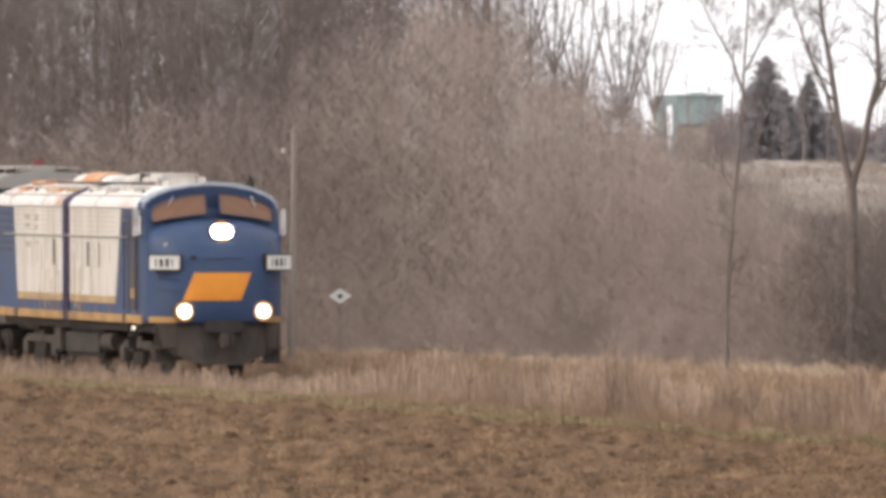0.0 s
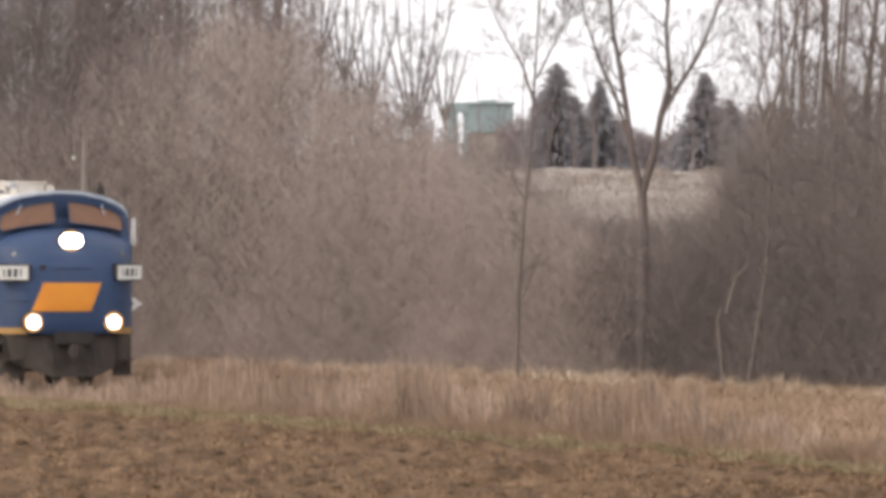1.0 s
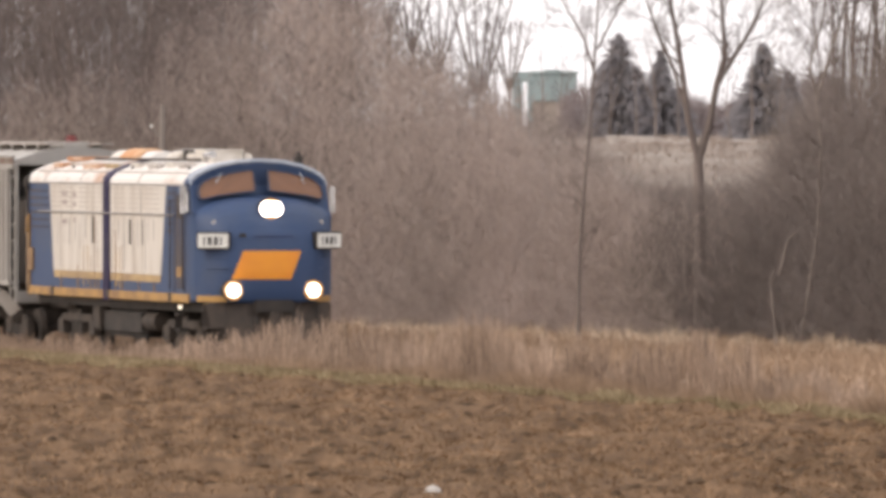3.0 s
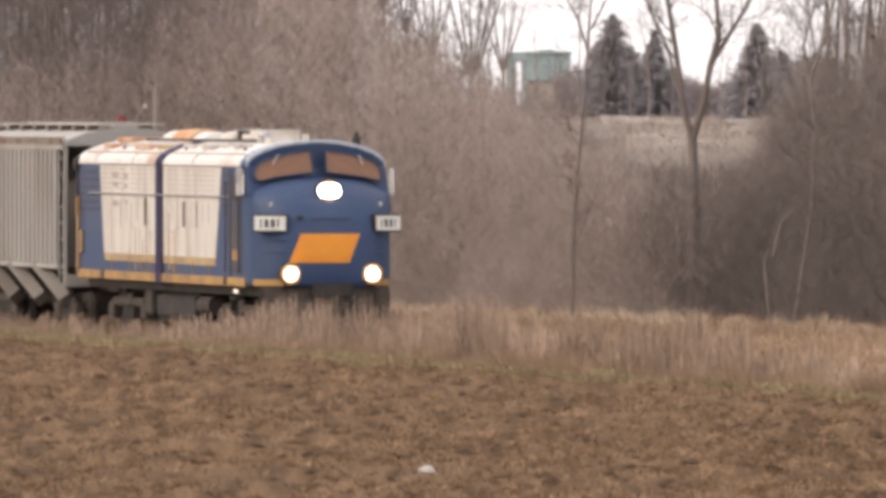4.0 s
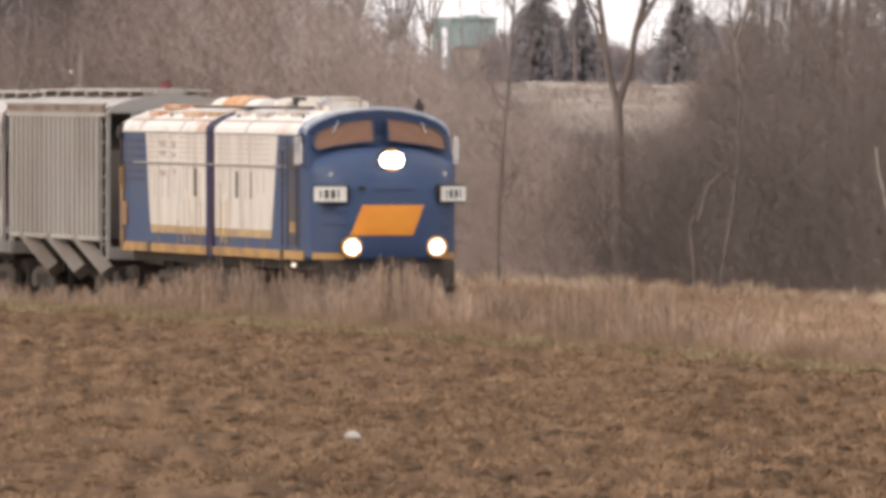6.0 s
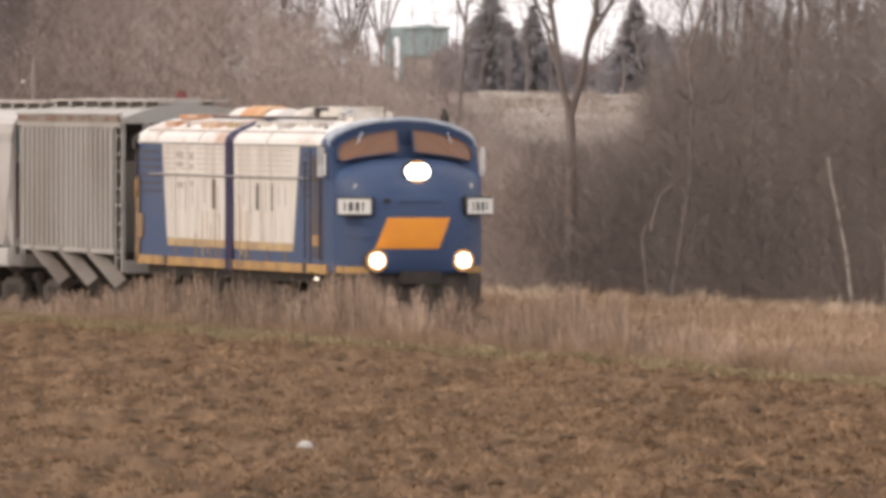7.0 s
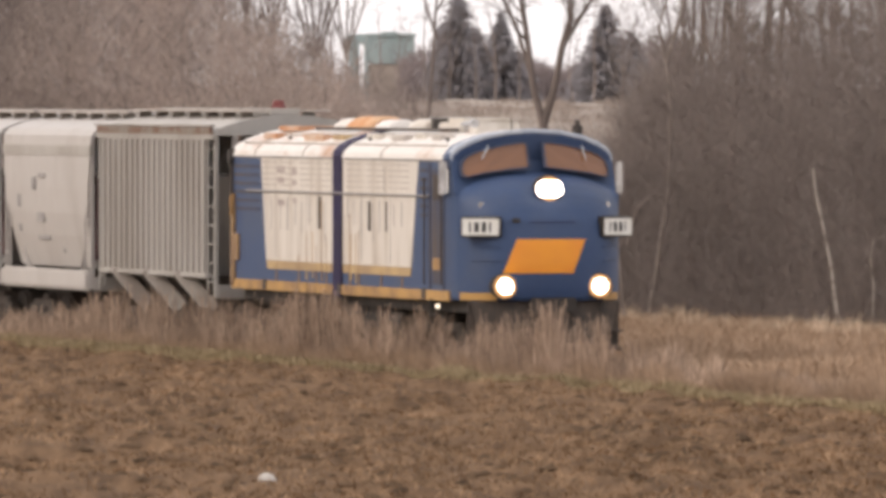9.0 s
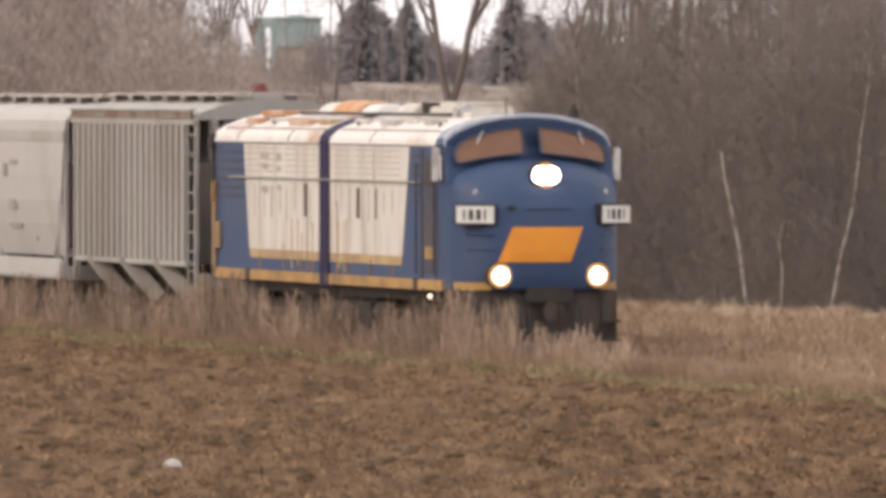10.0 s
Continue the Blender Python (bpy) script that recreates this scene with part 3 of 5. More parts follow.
        part("lens", tubes([((0.31, sd * 0.875, 1.5), (0.335, sd * 0.875, 1.5), .135)], 20), LAMP, ditch)
        for z in (1.95, 2.2):
            part("grab_rung", tubes([((nose_x(sd * 0.98, z) + .05, sd * 0.98, z), (nose_x(sd * 1.34, z) + .04, sd * 1.34, z), .016)], 6), BLUE, top)
    # top headlight
    hl = part("headlight", tubes([((-0.10, 0, 3.21), (0.12, 0, 3.21), .25)], 24), BLACK, top, "lit twin headlight high on the nose")
    part("halo_ring", tubes([((0.11, 0, 3.215), (0.13, 0, 3.215), .215)], 20), HALO, hl)
    for y in (-.09, .09):
        part("lens", tubes([((0.12, y, 3.215), (0.15, y, 3.215), .15)], 18), LAMP, hl)
    part("nose_latch", boxes((.30, .33, -.75, -.6, 2.62, 2.7), bevel=.01), BLACK, top)
    part("nose_door_seam", boxes((nose_x(0, 2.7) - .02, nose_x(0, 2.6) + .004, -.42, .42, 2.62, 2.635), bevel=0), PURPLE, top)
    # roof gear
    part("roof_hatch", boxes((-14.3, -12.9, -.8, .3, 4.18, 4.28), bevel=.03), RUST, top)
    part("roof_hatch", boxes((-11.9, -10.5, -1.05, -.45, 4.02, 4.15), bevel=.03), RUST, top)
    for x0, x1, h, w, mat, label in ((-12.2, -11.3, .26, .42, WHITE, "white round-topped exhaust housing"), (-11.15, -9.7, .30, .48, RUSTFAN, "rust-orange roof fan housing"),
                                     (-9.55, -8.75, .24, .42, ROOF, "stained white roof housing"), (-7.5, -6.5, .26, .40, WHITE, "white round-topped roof housing")):
        ring = [(y * w, 4.17 + h * (1 - abs(y) ** 2.6)) for y in np.linspace(-1, 1, 13)]
        secs = [[(x, y * k, 4.17 + (z - 4.17) * k) for y, z in ring] for x, k in ((x0, .88), (x0 + .06, 1.0), (x1 - .06, 1.0), (x1, .88))]
        v, f = loft(secs)
        link_mesh("roof_housing", v, f, mat, top, label)
    for x in (-6.0, -5.5, -5.0):
        fan = part("roof_fan", tubes([((x, -.1, 4.18), (x, -.1, 4.44), .2)], 18), BLACK, top)
        part("cap", tubes([((x, -.1, 4.44), (x, -.1, 4.475), .24)], 18), PALEINK, fan)
    part("dynamic_brake_hatch", boxes((-4.6, -3.2, -.6, .5, 4.2, 4.38), (-4.4, -3.4, -.5, .4, 4.38, 4.46), bevel=.03), WHITE, top)
    part("roof_walk", boxes((-7.2, -3.0, -1.05, -.85, 4.07, 4.13), bevel=.01), ROOF, top)
    part("horn", tubes([((-2.9, -.6, 4.2), (-2.9, -.6, 4.34), .03), ((-3.1, -.6, 4.34), (-2.5, -.6, 4.36), .045), ((-2.5, -.6, 4.36), (-2.4, -.6, 4.36), .08)], 10), CHROME, top)
    part("bell", tubes([((-1.7, 1.1, 4.0), (-1.7, 1.1, 4.2), .035), ((-1.7, 1.1, 4.16), (-1.7, 1.1, 4.33), .095), ((-1.7, 1.1, 4.33), (-1.7, 1.1, 4.42), .045)], 12), BLACK, top)
    for x in (-2.2, -4.8, -7.0, -9.8, -12.2):
        part("lifting_lug", boxes((x, x + .06, -1.2, -1.14, 4.0, 4.1), bevel=.01), BLACK, top)
    # weather-worn roof seams, hatches and pipes
    for x in (-13.4, -10.2, -5.2):
        arch_band(x, x + .05, 0.038, PALEGRILLE, "roof_seam", top)
    for yy_, x0, x1 in ((-1.34, -14.6, -8.4), (-1.34, -7.4, -1.6), (-1.0, -13.0, -8.6), (-.98, -7.3, -2.4), (-.3, -7.4, -2.0)):
        zc = float(np.interp(yy_, [p[0] for p in ARCH], [p[1] for p in ARCH]))
        part("roof_edge_strip", boxes((x0, x1, yy_ - .03, yy_ + .03, zc - .02, zc + .065), bevel=.01), PALEGRILLE, top)
    for x, w, y0, y1, mat in ((-13.9, .9, -1.2, -.85, RUST), (-11.0, 1.3, -1.25, -.95, RUST), (-9.3, .7, -1.2, -.9, CREAM), (-7.3, .8, -1.15, -.8, WHITE), (-5.6, .9, -1.2, -.9, PALEGRILLE),
                              (-4.4, .6, -1.1, -.8, WHITE), (-3.2, .5, -1.15, -.85, PALEGRILLE), (-2.4, .5, -.7, -.3, WHITE)):
        zc = float(np.interp((y0 + y1) / 2, [p[0] for p in ARCH], [p[1] for p in ARCH]))
        part("roof_plate", boxes((x, x + w, y0, y1, zc - .04, zc + .085), bevel=.02), mat, top)
    part("roof_pipe", tubes([((-12.0, -.72, 4.24), (-3.0, -.72, 4.24), .03)], 8), GUNK, top)
    part("antenna", tubes([((-2.1, 0, 4.2), (-2.1, 0, 4.42), .012)], 6), BLACK, top)
    # rear end
    part("end_grab", tubes([((REAR - .05, y, 1.3), (REAR - .05, y, 3.6), .02) for y in (-1.45, -1.2)], 6), SILL, top)
    part("end_sign", boxes((REAR + .02, REAR + .5, -1.545, -1.5, 1.75, 2.25), (REAR + .02, REAR + .22, -1.55, -1.5, 1.3, 2.9), bevel=.01), RUSTY, top, "rusty orange trim at the rear corner")
    for sd in (-1, 1):
        part("rear_post", boxes((REAR - .04, REAR + .06, sd * 1.5 - .05, sd * 1.5 + .05, 1.25, 3.86), bevel=.015), GUNK, top)
        part("rear_bracket", boxes((REAR - .16, REAR + .12, sd * 1.5 - .08, sd * 1.5 + .08, 3.55, 3.84), bevel=.03), BLACK, top)
    part("diaphragm", boxes((REAR - .28, REAR, -.55, .55, 1.3, 3.6), bevel=.05), BLACK, top)
    part("hose", tubes([((REAR + .2, -1.53, 3.0), (REAR + .15, -1.58, 2.6), .035), ((REAR + .12, -1.55, 2.95), (REAR + .12, -1.55, 2.75), .05)], 8), SILL, top)
    # underframe
    part("underframe", boxes((REAR + .1, -.3, -1.3, 1.3, 1.02, 1.25), bevel=.03), BLACK, top)
    part("anticlimber", boxes((.1, .42, -.42, .42, 1.02, 1.30), bevel=.03), BLACK, top)
    pilot = [(-.15, -1.35, 1.24), (.18, -.6, 1.24), (.18, .6, 1.24), (-.15, 1.35, 1.24), (-.1, 1.22, .62), (.30, .45, .34), (.30, -.45, .34), (-.1, -1.22, .62)]
    bm = bmesh.new()
    vs = [bm.verts.new(p) for p in pilot] + [bm.verts.new((p[0] - .12, p[1], p[2])) for p in pilot]
    for q in ((0, 1, 6, 7), (1, 2, 5, 6), (2, 3, 4, 5)):
        bm.faces.new([vs[i] for i in q])
        bm.faces.new([vs[i + 8] for i in q[::-1]])
    rim = [0, 1, 2, 3, 4, 5, 6, 7]
    for a, b in zip(rim, rim[1:] + rim[:1]):
        bm.faces.new([vs[a], vs[a + 8], vs[b + 8], vs[b]])
    part("pilot", bm, GUNK, top, "black sloping pilot plate")
    part("coupler", boxes((.2, .62, -.1, .1, .78, .98), (.55, .75, -.16, .02, .72, 1.04), (.55, .68, .04, .15, .74, 1.02), bevel=.03), GUNK, top)
    for y in (-.5, -.38, .4, .55):
        part("brake_hose", tubes([((.36, y, .95), (.5, y, .55), .03)], 8), BLACK, top)
    for sd in (-1, 1):
        part("pilot_step", boxes((-.25, .05, sd * 1.2 - .2, sd * 1.2 + .2, .36, .40), (-.25, .05, sd * 1.2 - .2, sd * 1.2 + .2, .68, .72), (-.26, -.22, sd * 1.2 - .2, sd * 1.2 + .2, .36, 1.2), bevel=.01), GUNK, top)
        part("pilot_grab", tubes([((.12, sd * 1.0, .5), (.12, sd * 1.0, 1.25), .02)], 6), BLACK, top)
    part("fuel_tank", boxes((-9.4, -6.0, -1.2, 1.2, .38, 1.04), bevel=.12), BLACK, top)
    part("battery_box", boxes((-10.2, -9.5, -1.25, 1.25, .5, 1.04), bevel=.05), GUNK, top)
    for sd in (-1, 1):
        part("air_tank", tubes([((-5.9, sd * 1.05, .75), (-4.9, sd * 1.05, .75), .2)], 14), GUNK, top)
    wheels = []
    for x in (-3.0, -12.2):
        truck_frame(top, x, 2.74, 0.508)
        for d in (-1.37, 1.37):
            wheels.append(wheel_pair("wheelset", top, 0.508, x + d))
    return top, wheels


LOCO, LOCO_WHEELS = build_locomotive()


# ---------------------------------------------------------------- hopper cars
def hopper_trucks(top, length):
    out = []
    for x in (-1.5, -length + 1.5):
        truck_frame(top, x, 1.5, 0.42)
        for d in (-.75, .75):
            out.append(wheel_pair("wheelset", top, 0.42, x + d))
    return out


def roof_parts(top, length, paint, z_eave, half):
    prof = [(-half, z_eave), (-half * .93, z_eave + .13), (-half * .7, z_eave + .26), (-half * .3, z_eave + .36), (0, z_eave + .38), (half * .3, z_eave + .36),
            (half * .7, z_eave + .26), (half * .93, z_eave + .13), (half, z_eave)]
    v, f = loft([[(x, y, z) for y, z in prof] for x in (0, -length)])
    link_mesh("roof", v, f, paint, top, smooth=False)
    z = z_eave + .38
    part("hatch_trough", boxes((-length + .4, -.4, -.3, .3, z - .02, z + .12), bevel=.03), paint, top)
    for x in np.arange(-length + .8, -.6, .75):
        part("hatch_clamp", boxes((x, x + .08, -.42, .42, z + .05, z + .13), bevel=.01), PALEGRILLE, top)
    for sd in (-1, 1):
        part("running_board", boxes((-length - .05, .05, sd * .62 - .16, sd * .62 + .16, z + .06, z + .10), bevel=.01), PALEGRILLE, top)
        for x in np.arange(-length + .3, 0, 1.2):
            part("board_bracket", boxes((x, x + .06, sd * .62 - .12, sd * .62 + .12, z - .14, z + .06), bevel=.01), CAR_D, top)


def end_gear(top, length, half, x_in, paint):
    """Sill, end posts, ladders, slope sheets and brake wheel at both ends."""
    part("centre_sill", boxes((-length - .2, .2, -.32, .32, .85, 1.15), bevel=.02), GUNK, top)
    for x, s_ in ((0, 1), (-length, -1)):
        part("end_sill", boxes((x - .12 * (s_ > 0) - .0, x + .12 * (s_ < 0) + .0, -half, half, .98, 1.25), bevel=.02), paint, top)
        part("coupler", boxes((x if s_ > 0 else x - .35, x + .35 if s_ > 0 else x, -.12, .12, .72, .98), bevel=.02), GUNK, top)
        for sd in (-1, 1):
            xa = x - s_ * .08
            part("corner_post", boxes((xa - .05, xa + .05, sd * half - .05, sd * half + .03, 1.0, 4.05), bevel=.01), paint, top)
            rails = [((xa, sd * (half + .05), z), (xa - s_ * .42, sd * (half + .05), z), .013) for z in np.arange(1.3, 4.0, .36)]
            rails += [((xa - s_ * .42, sd * (half + .05), 1.1), (xa - s_ * .42, sd * (half + .05), 4.05), .02)]
            part("ladder", tubes(rails, 6), paint, top)
        v = [(x - s_ * .25, -half * .95, 3.3), (x - s_ * .25, half * .95, 3.3), (x - s_ * x_in, half * .95, 1.35), (x - s_ * x_in, -half * .95, 1.35)]
        v += [(p[0] - s_ * .04, p[1], p[2]) for p in v]
        f = [(0, 1, 2, 3), (7, 6, 5, 4), (0, 4, 5, 1), (1, 5, 6, 2), (2, 6, 7, 3), (3, 7, 4, 0)]
        link_mesh("slope_sheet", v, f, paint, top)
    part("brake_wheel", tubes([((.06, -.6, 3.2), (.09, -.6, 3.2), .28)], 18), GUNK, top)


def build_ribbed_hopper(length=8.45):
    top = empty("ribbed_hopper_car", "grey covered hopper car with vertical side ribs", "hopper car")
    half, z0, z1 = 1.5, 1.47, 4.0
    for sd in (-1, 1):
        # Wall darker than the ribs: the shade between them is put into its colour.
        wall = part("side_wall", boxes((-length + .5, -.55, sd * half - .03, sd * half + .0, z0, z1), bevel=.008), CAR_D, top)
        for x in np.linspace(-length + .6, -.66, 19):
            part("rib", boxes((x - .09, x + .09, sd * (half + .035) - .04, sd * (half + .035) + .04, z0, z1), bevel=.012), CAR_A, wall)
        part("top_chord", boxes((-length, 0, sd * half - .05, sd * half + .06, z1, z1 + .11), bevel=.02), CAR_A, top)
        # Eave plate: brown spots, plus the recess shadow as a darker grey.
        part("eave_plate", boxes((-length + .1, -.1, sd * half - .06, sd * half - .02, z1 + .112, z1 + .25), bevel=.006), SHADYRUST, top)
        part("eave_rail", boxes((-length, 0, sd * half - .10, sd * half + .0, z1 + .252, z1 + .30), bevel=.012), CAR_A, top)
        for x in np.linspace(-length + .5, -.5, 9):
            part("eave_post", boxes((x - .05, x + .05, sd * half - .018, sd * half + .0, z1 + .113, z1 + .25), bevel=.004), CAR_A, top)
        part("side_sill", boxes((-length + .4, -.4, sd * half - .08, sd * half + .09, z0 - .10, z0), bevel=.02), CAR_A, top)
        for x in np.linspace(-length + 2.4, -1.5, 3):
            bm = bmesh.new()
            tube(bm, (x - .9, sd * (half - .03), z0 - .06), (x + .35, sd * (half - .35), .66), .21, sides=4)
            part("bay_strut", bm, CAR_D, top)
    for k in range(3):
        c = -length / 2 + (k - 1) * 2.1
        v, f = loft([[(c - 1.0, -1.35, 1.4), (c + 1.0, -1.35, 1.4), (c + 1.0, 1.35, 1.4), (c - 1.0, 1.35, 1.4)], [(c - .3, -.6, .5), (c + .3, -.6, .5), (c + .3, .6, .5), (c - .3, .6, .5)]])
        link_mesh("discharge_bay", v, f, GUNK, top)
    roof_parts(top, length, CAR_A, z1 + .10, half)
    end_gear(top, length, half - .05, 1.6, CAR_A)
    bm = bmesh.new()
    tube(bm, (-1.2, .1, 4.40), (-1.2, .1, 4.76), .24, .10, sides=8)
    part("vent_cap", bm, RED, top, "faded red vent on the roof end")
    return top, hopper_trucks(top, length)


def build_round_hopper(length, label, marks):
    top = empty("round_hopper_car", label, "hopper car", "round-sided hopper cars")
    half = 1.5
    prof = [(1.50, 4.05), (1.52, 3.85), (1.53, 3.5), (1.53, 3.0), (1.50, 2.5), (1.43, 2.05), (1.34, 1.7), (1.26, 1.42)]
    ends = [0.0, .02, .06, .16, .34, .50, .55, .50]
    for sd in (-1, 1):
        secs = []
        for t in np.linspace(0, 1, 9):
            secs.append([(-(e + (length - 2 * e) * t), sd * y, z) for (y, z), e in zip(prof, ends)] + [(-(e + (length - 2 * e) * t), sd * (y - .06), z) for (y, z), e in list(zip(prof, ends))[::-1]])
        v, f = loft(secs)
        wall = link_mesh("side_wall", v, f, CAR_B, top, smooth=False)
        part("top_rail", boxes((-length, 0, sd * 1.5 - .04, sd * 1.5 + .05, 3.63, 3.86), bevel=.02), CAR_A, top)
        part("side_sill", boxes((-length + .05, -.05, sd * 1.50 - .10, sd * 1.50 + .05, .98, 1.38), bevel=.05), CAR_B, top)
        for x, z, w, hh in marks:
            y = float(np.interp(-z, [-p[1] for p in prof], [p[0] for p in prof]))
            part("stencil", boxes((x, x + w, sd * y - .03, sd * y + .012, z, z + hh), bevel=.004), PALEINK, wall)
        # Dark plate added for the shade in the gap between cars.
        part("end_shadow_plate", boxes((-.62, -.22, sd * 1.28, sd * 1.33, 1.6, 3.2), bevel=.02), MAROON, top)
    for k in range(2):
        c = -length / 2 + (k - .5) * 2.4
        v, f = loft([[(c - 1.1, -1.2, 1.4), (c + 1.1, -1.2, 1.4), (c + 1.1, 1.2, 1.4), (c - 1.1, 1.2, 1.4)], [(c - .3, -.6, .5), (c + .3, -.6, .5), (c + .3, .6, .5), (c - .3, .6, .5)]])
        link_mesh("discharge_bay", v, f, GUNK, top)
    roof_parts(top, length, CAR_B, 4.05, half)
    end_gear(top, length, half - .05, 1.3, CAR_B)
    return top, hopper_trucks(top, length)


CAR1, CAR1_WHEELS = build_ribbed_hopper()
MARKS = [(-3.9, 3.2, .5, .08), (-4.4, 2.95, .25, .25), (-4.2, 2.3, .6, .35), (-4.3, 1.95, .9, .08), (-5.6, 2.6, .2, .25), (-5.7, 2.1, .15, .15), (-2.6, 1.7, .12, .3)]
CAR2, CAR2_WHEELS = build_round_hopper(6.75, "pale grey round-sided covered hopper car with faded stencils", MARKS)
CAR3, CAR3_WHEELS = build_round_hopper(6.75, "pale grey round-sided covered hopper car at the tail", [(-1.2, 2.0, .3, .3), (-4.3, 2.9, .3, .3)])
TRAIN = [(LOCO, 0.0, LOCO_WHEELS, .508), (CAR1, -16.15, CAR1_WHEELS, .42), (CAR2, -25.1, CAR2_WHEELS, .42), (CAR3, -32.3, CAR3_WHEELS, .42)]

# ---------------------------------------------------------------- trees
def limb_mesh(segments, sides=5):
    """Tapered round limbs: each segment list is [(point, radius), ...]."""
    verts, faces = [], []
    for line in segments:
        base = len(verts)
        n = len(line)
        k = sides if line[0][1] > 0.02 else 3
        for i, (p, r) in enumerate(line):
            d = Vector(line[min(i + 1, n - 1)][0]) - Vector(line[max(i - 1, 0)][0])
            d.normalize()
            a = d.orthogonal().normalized()
            b = d.cross(a)
            for j in range(k):
                w = 2 * math.pi * j / k
                verts.append(tuple(Vector(p) + (a * math.cos(w) + b * math.sin(w)) * r))
        for i in range(n - 1):
            for j in range(k):
                p, q = base + i * k + j, base + i * k + (j + 1) % k
                faces.append((p, q, q + k, p + k))
    return verts, faces


def wander(start, way, length, r0, r1, steps, rnd, bend=0.12, lift=0.05):
    line, p, d = [], Vector(start), Vector(way).normalized()
    for i in range(steps + 1):
        t = i / steps
        line.append((tuple(p), r0 + (r1 - r0) * t))
        d = (d + Vector((rnd.gauss(0, bend), rnd.gauss(0, bend), rnd.gauss(0, bend) + lift))).normalized()
        p = p + d * (length / steps)
    return line


def along(line, t):
    f = t * (len(line) - 1)
    i = min(int(f), len(line) - 2)
    a, b = Vector(line[i][0]), Vector(line[i + 1][0])
    return a.lerp(b, f - i), (b - a).normalized(), line[i][1] * (1 - f + i) + line[i + 1][1] * (f - i)


def branching(line, count, rnd, lo, hi, reach, spread, depth, out, lift=0.06):
    """Side branches on a limb, thinner from order to order."""
    for k in range(count):
        t = lo + (hi - lo) * (k + rnd.random()) / count
        p, d, r = along(line, t)
        turn = rnd.uniform(0, 2 * math.pi)
        a = d.orthogonal().normalized()
        side = a * math.cos(turn) + d.cross(a) * math.sin(turn)
        way = d * math.cos(spread) + side * math.sin(spread)
        L = reach * (1.15 - 0.75 * t) * rnd.uniform(0.6, 1.2)
        b = wander(p, way, L, max(r * 0.5, 0.0045), 0.0025, 4 if depth else 2, rnd, 0.16, lift)
        out.append(b)
        if depth:
            branching(b, 7 if depth > 1 else 5, rnd, 0.2, 1.0, reach * 0.42, spread * 0.9, depth - 1, out, lift)


def bare_tree(name, trunks, rnd, reach=1.6, branches=12, bark=None, label="", depth=2, spread=0.75, lo=0.3, group="", category="tree", clean=0):
    top = empty(name, label, category, group)
    v, f = limb_mesh(trunks, 8)
    link_mesh("trunk", v, f, bark or BARK, top, smooth=True)
    out = []
    for line in trunks[clean:]:
        branching(line, branches, rnd, lo, 1.0, reach, spread, depth, out)
    v, f = limb_mesh(out, 3)
    link_mesh("crown", v, f, TWIG, top, "fine bare twigs")
    return top


def line_through(points, r0, r1):
    n = len(points) - 1
    return [(p, r0 + (r1 - r0) * i / n) for i, p in enumerate(points)]


def spot(rx, y):
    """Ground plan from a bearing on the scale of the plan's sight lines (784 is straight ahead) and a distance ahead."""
    return (rx - 784) / 19650 * y


def rise(ry, y):
    return EYE + (163 - ry) / 19650 * y


def traced(rows, y, r0, r1, foot=True):
    """A stem drawn by bearing and height at distance y."""
    pts = [(spot(a, y), y, rise(b, y)) for a, b in rows]
    if foot:
        pts.insert(0, (pts[0][0], y, float(ground_z(pts[0][0], y)) - 0.1))
    return line_through(pts, r0, r1)


rnd = random.Random(11)
# the forked tree before the ridge
y = 251.5
fork = [traced([(1206, 500), (1205, 340), (1203, 225)], y, .135, .11),
        traced([(1203, 228), (1186, 160), (1176, 80), (1165, 10), (1152, -60), (1148, -150), (1140, -260)], y, .085, .02, False),
        traced([(1203, 228), (1222, 165), (1236, 90), (1250, 40), (1244, -60), (1252, -150), (1262, -260)], y, .09, .02, False),
        traced([(1232, 100), (1268, 40), (1300, -10), (1332, -90), (1345, -180)], y, .06, .012, False),
        traced([(1184, 150), (1158, 60), (1130, 0), (1104, -80), (1090, -170)], y, .045, .010, False)]
bare_tree("forked_tree", fork, rnd, 1.4, 16, label="tall bare forked tree rising out of brush", lo=.3, clean=1)
# thin tree in front of the brush
y = 253
thin = [traced([(991, 521), (993, 400), (1001, 280), (1012, 160), (1020, 40), (1026, -60), (1034, -200)], y, .05, .018),
        traced([(1022, 80), (1000, 10), (960, -60), (930, -130)], y, .03, .008, False), traced([(1024, 30), (1060, -40), (1092, -110)], y, .025, .007, False)]
bare_tree("thin_tree", thin, rnd, 1.0, 18, label="slender bare tree at the meadow's edge", lo=.25, depth=2)
# pale-stemmed trees to the right of it
y = 246
bare_tree("pale_tree", [traced([(1385, 545), (1402, 440), (1416, 340), (1420, 200), (1412, 120), (1400, 60), (1425, -30), (1436, -160)], y, .07, .015),
                        traced([(1412, 120), (1440, 30), (1466, -60), (1480, -180)], y, .05, .012, False)], rnd, 1.3, 13, PALEBARK, "bare tree with a pale crooked stem", lo=.4)
bare_tree("pale_tree", [traced([(1340, 545), (1336, 500), (1330, 440), (1338, 420)], 243, .035, .02),
                        traced([(1345, 430), (1362, 368), (1385, 347), (1402, 352), (1408, 372)], 243, .032, .014, False)], rnd, .5, 5, PALEBARK, "broken pale sapling with an arched top", lo=.5, depth=0)
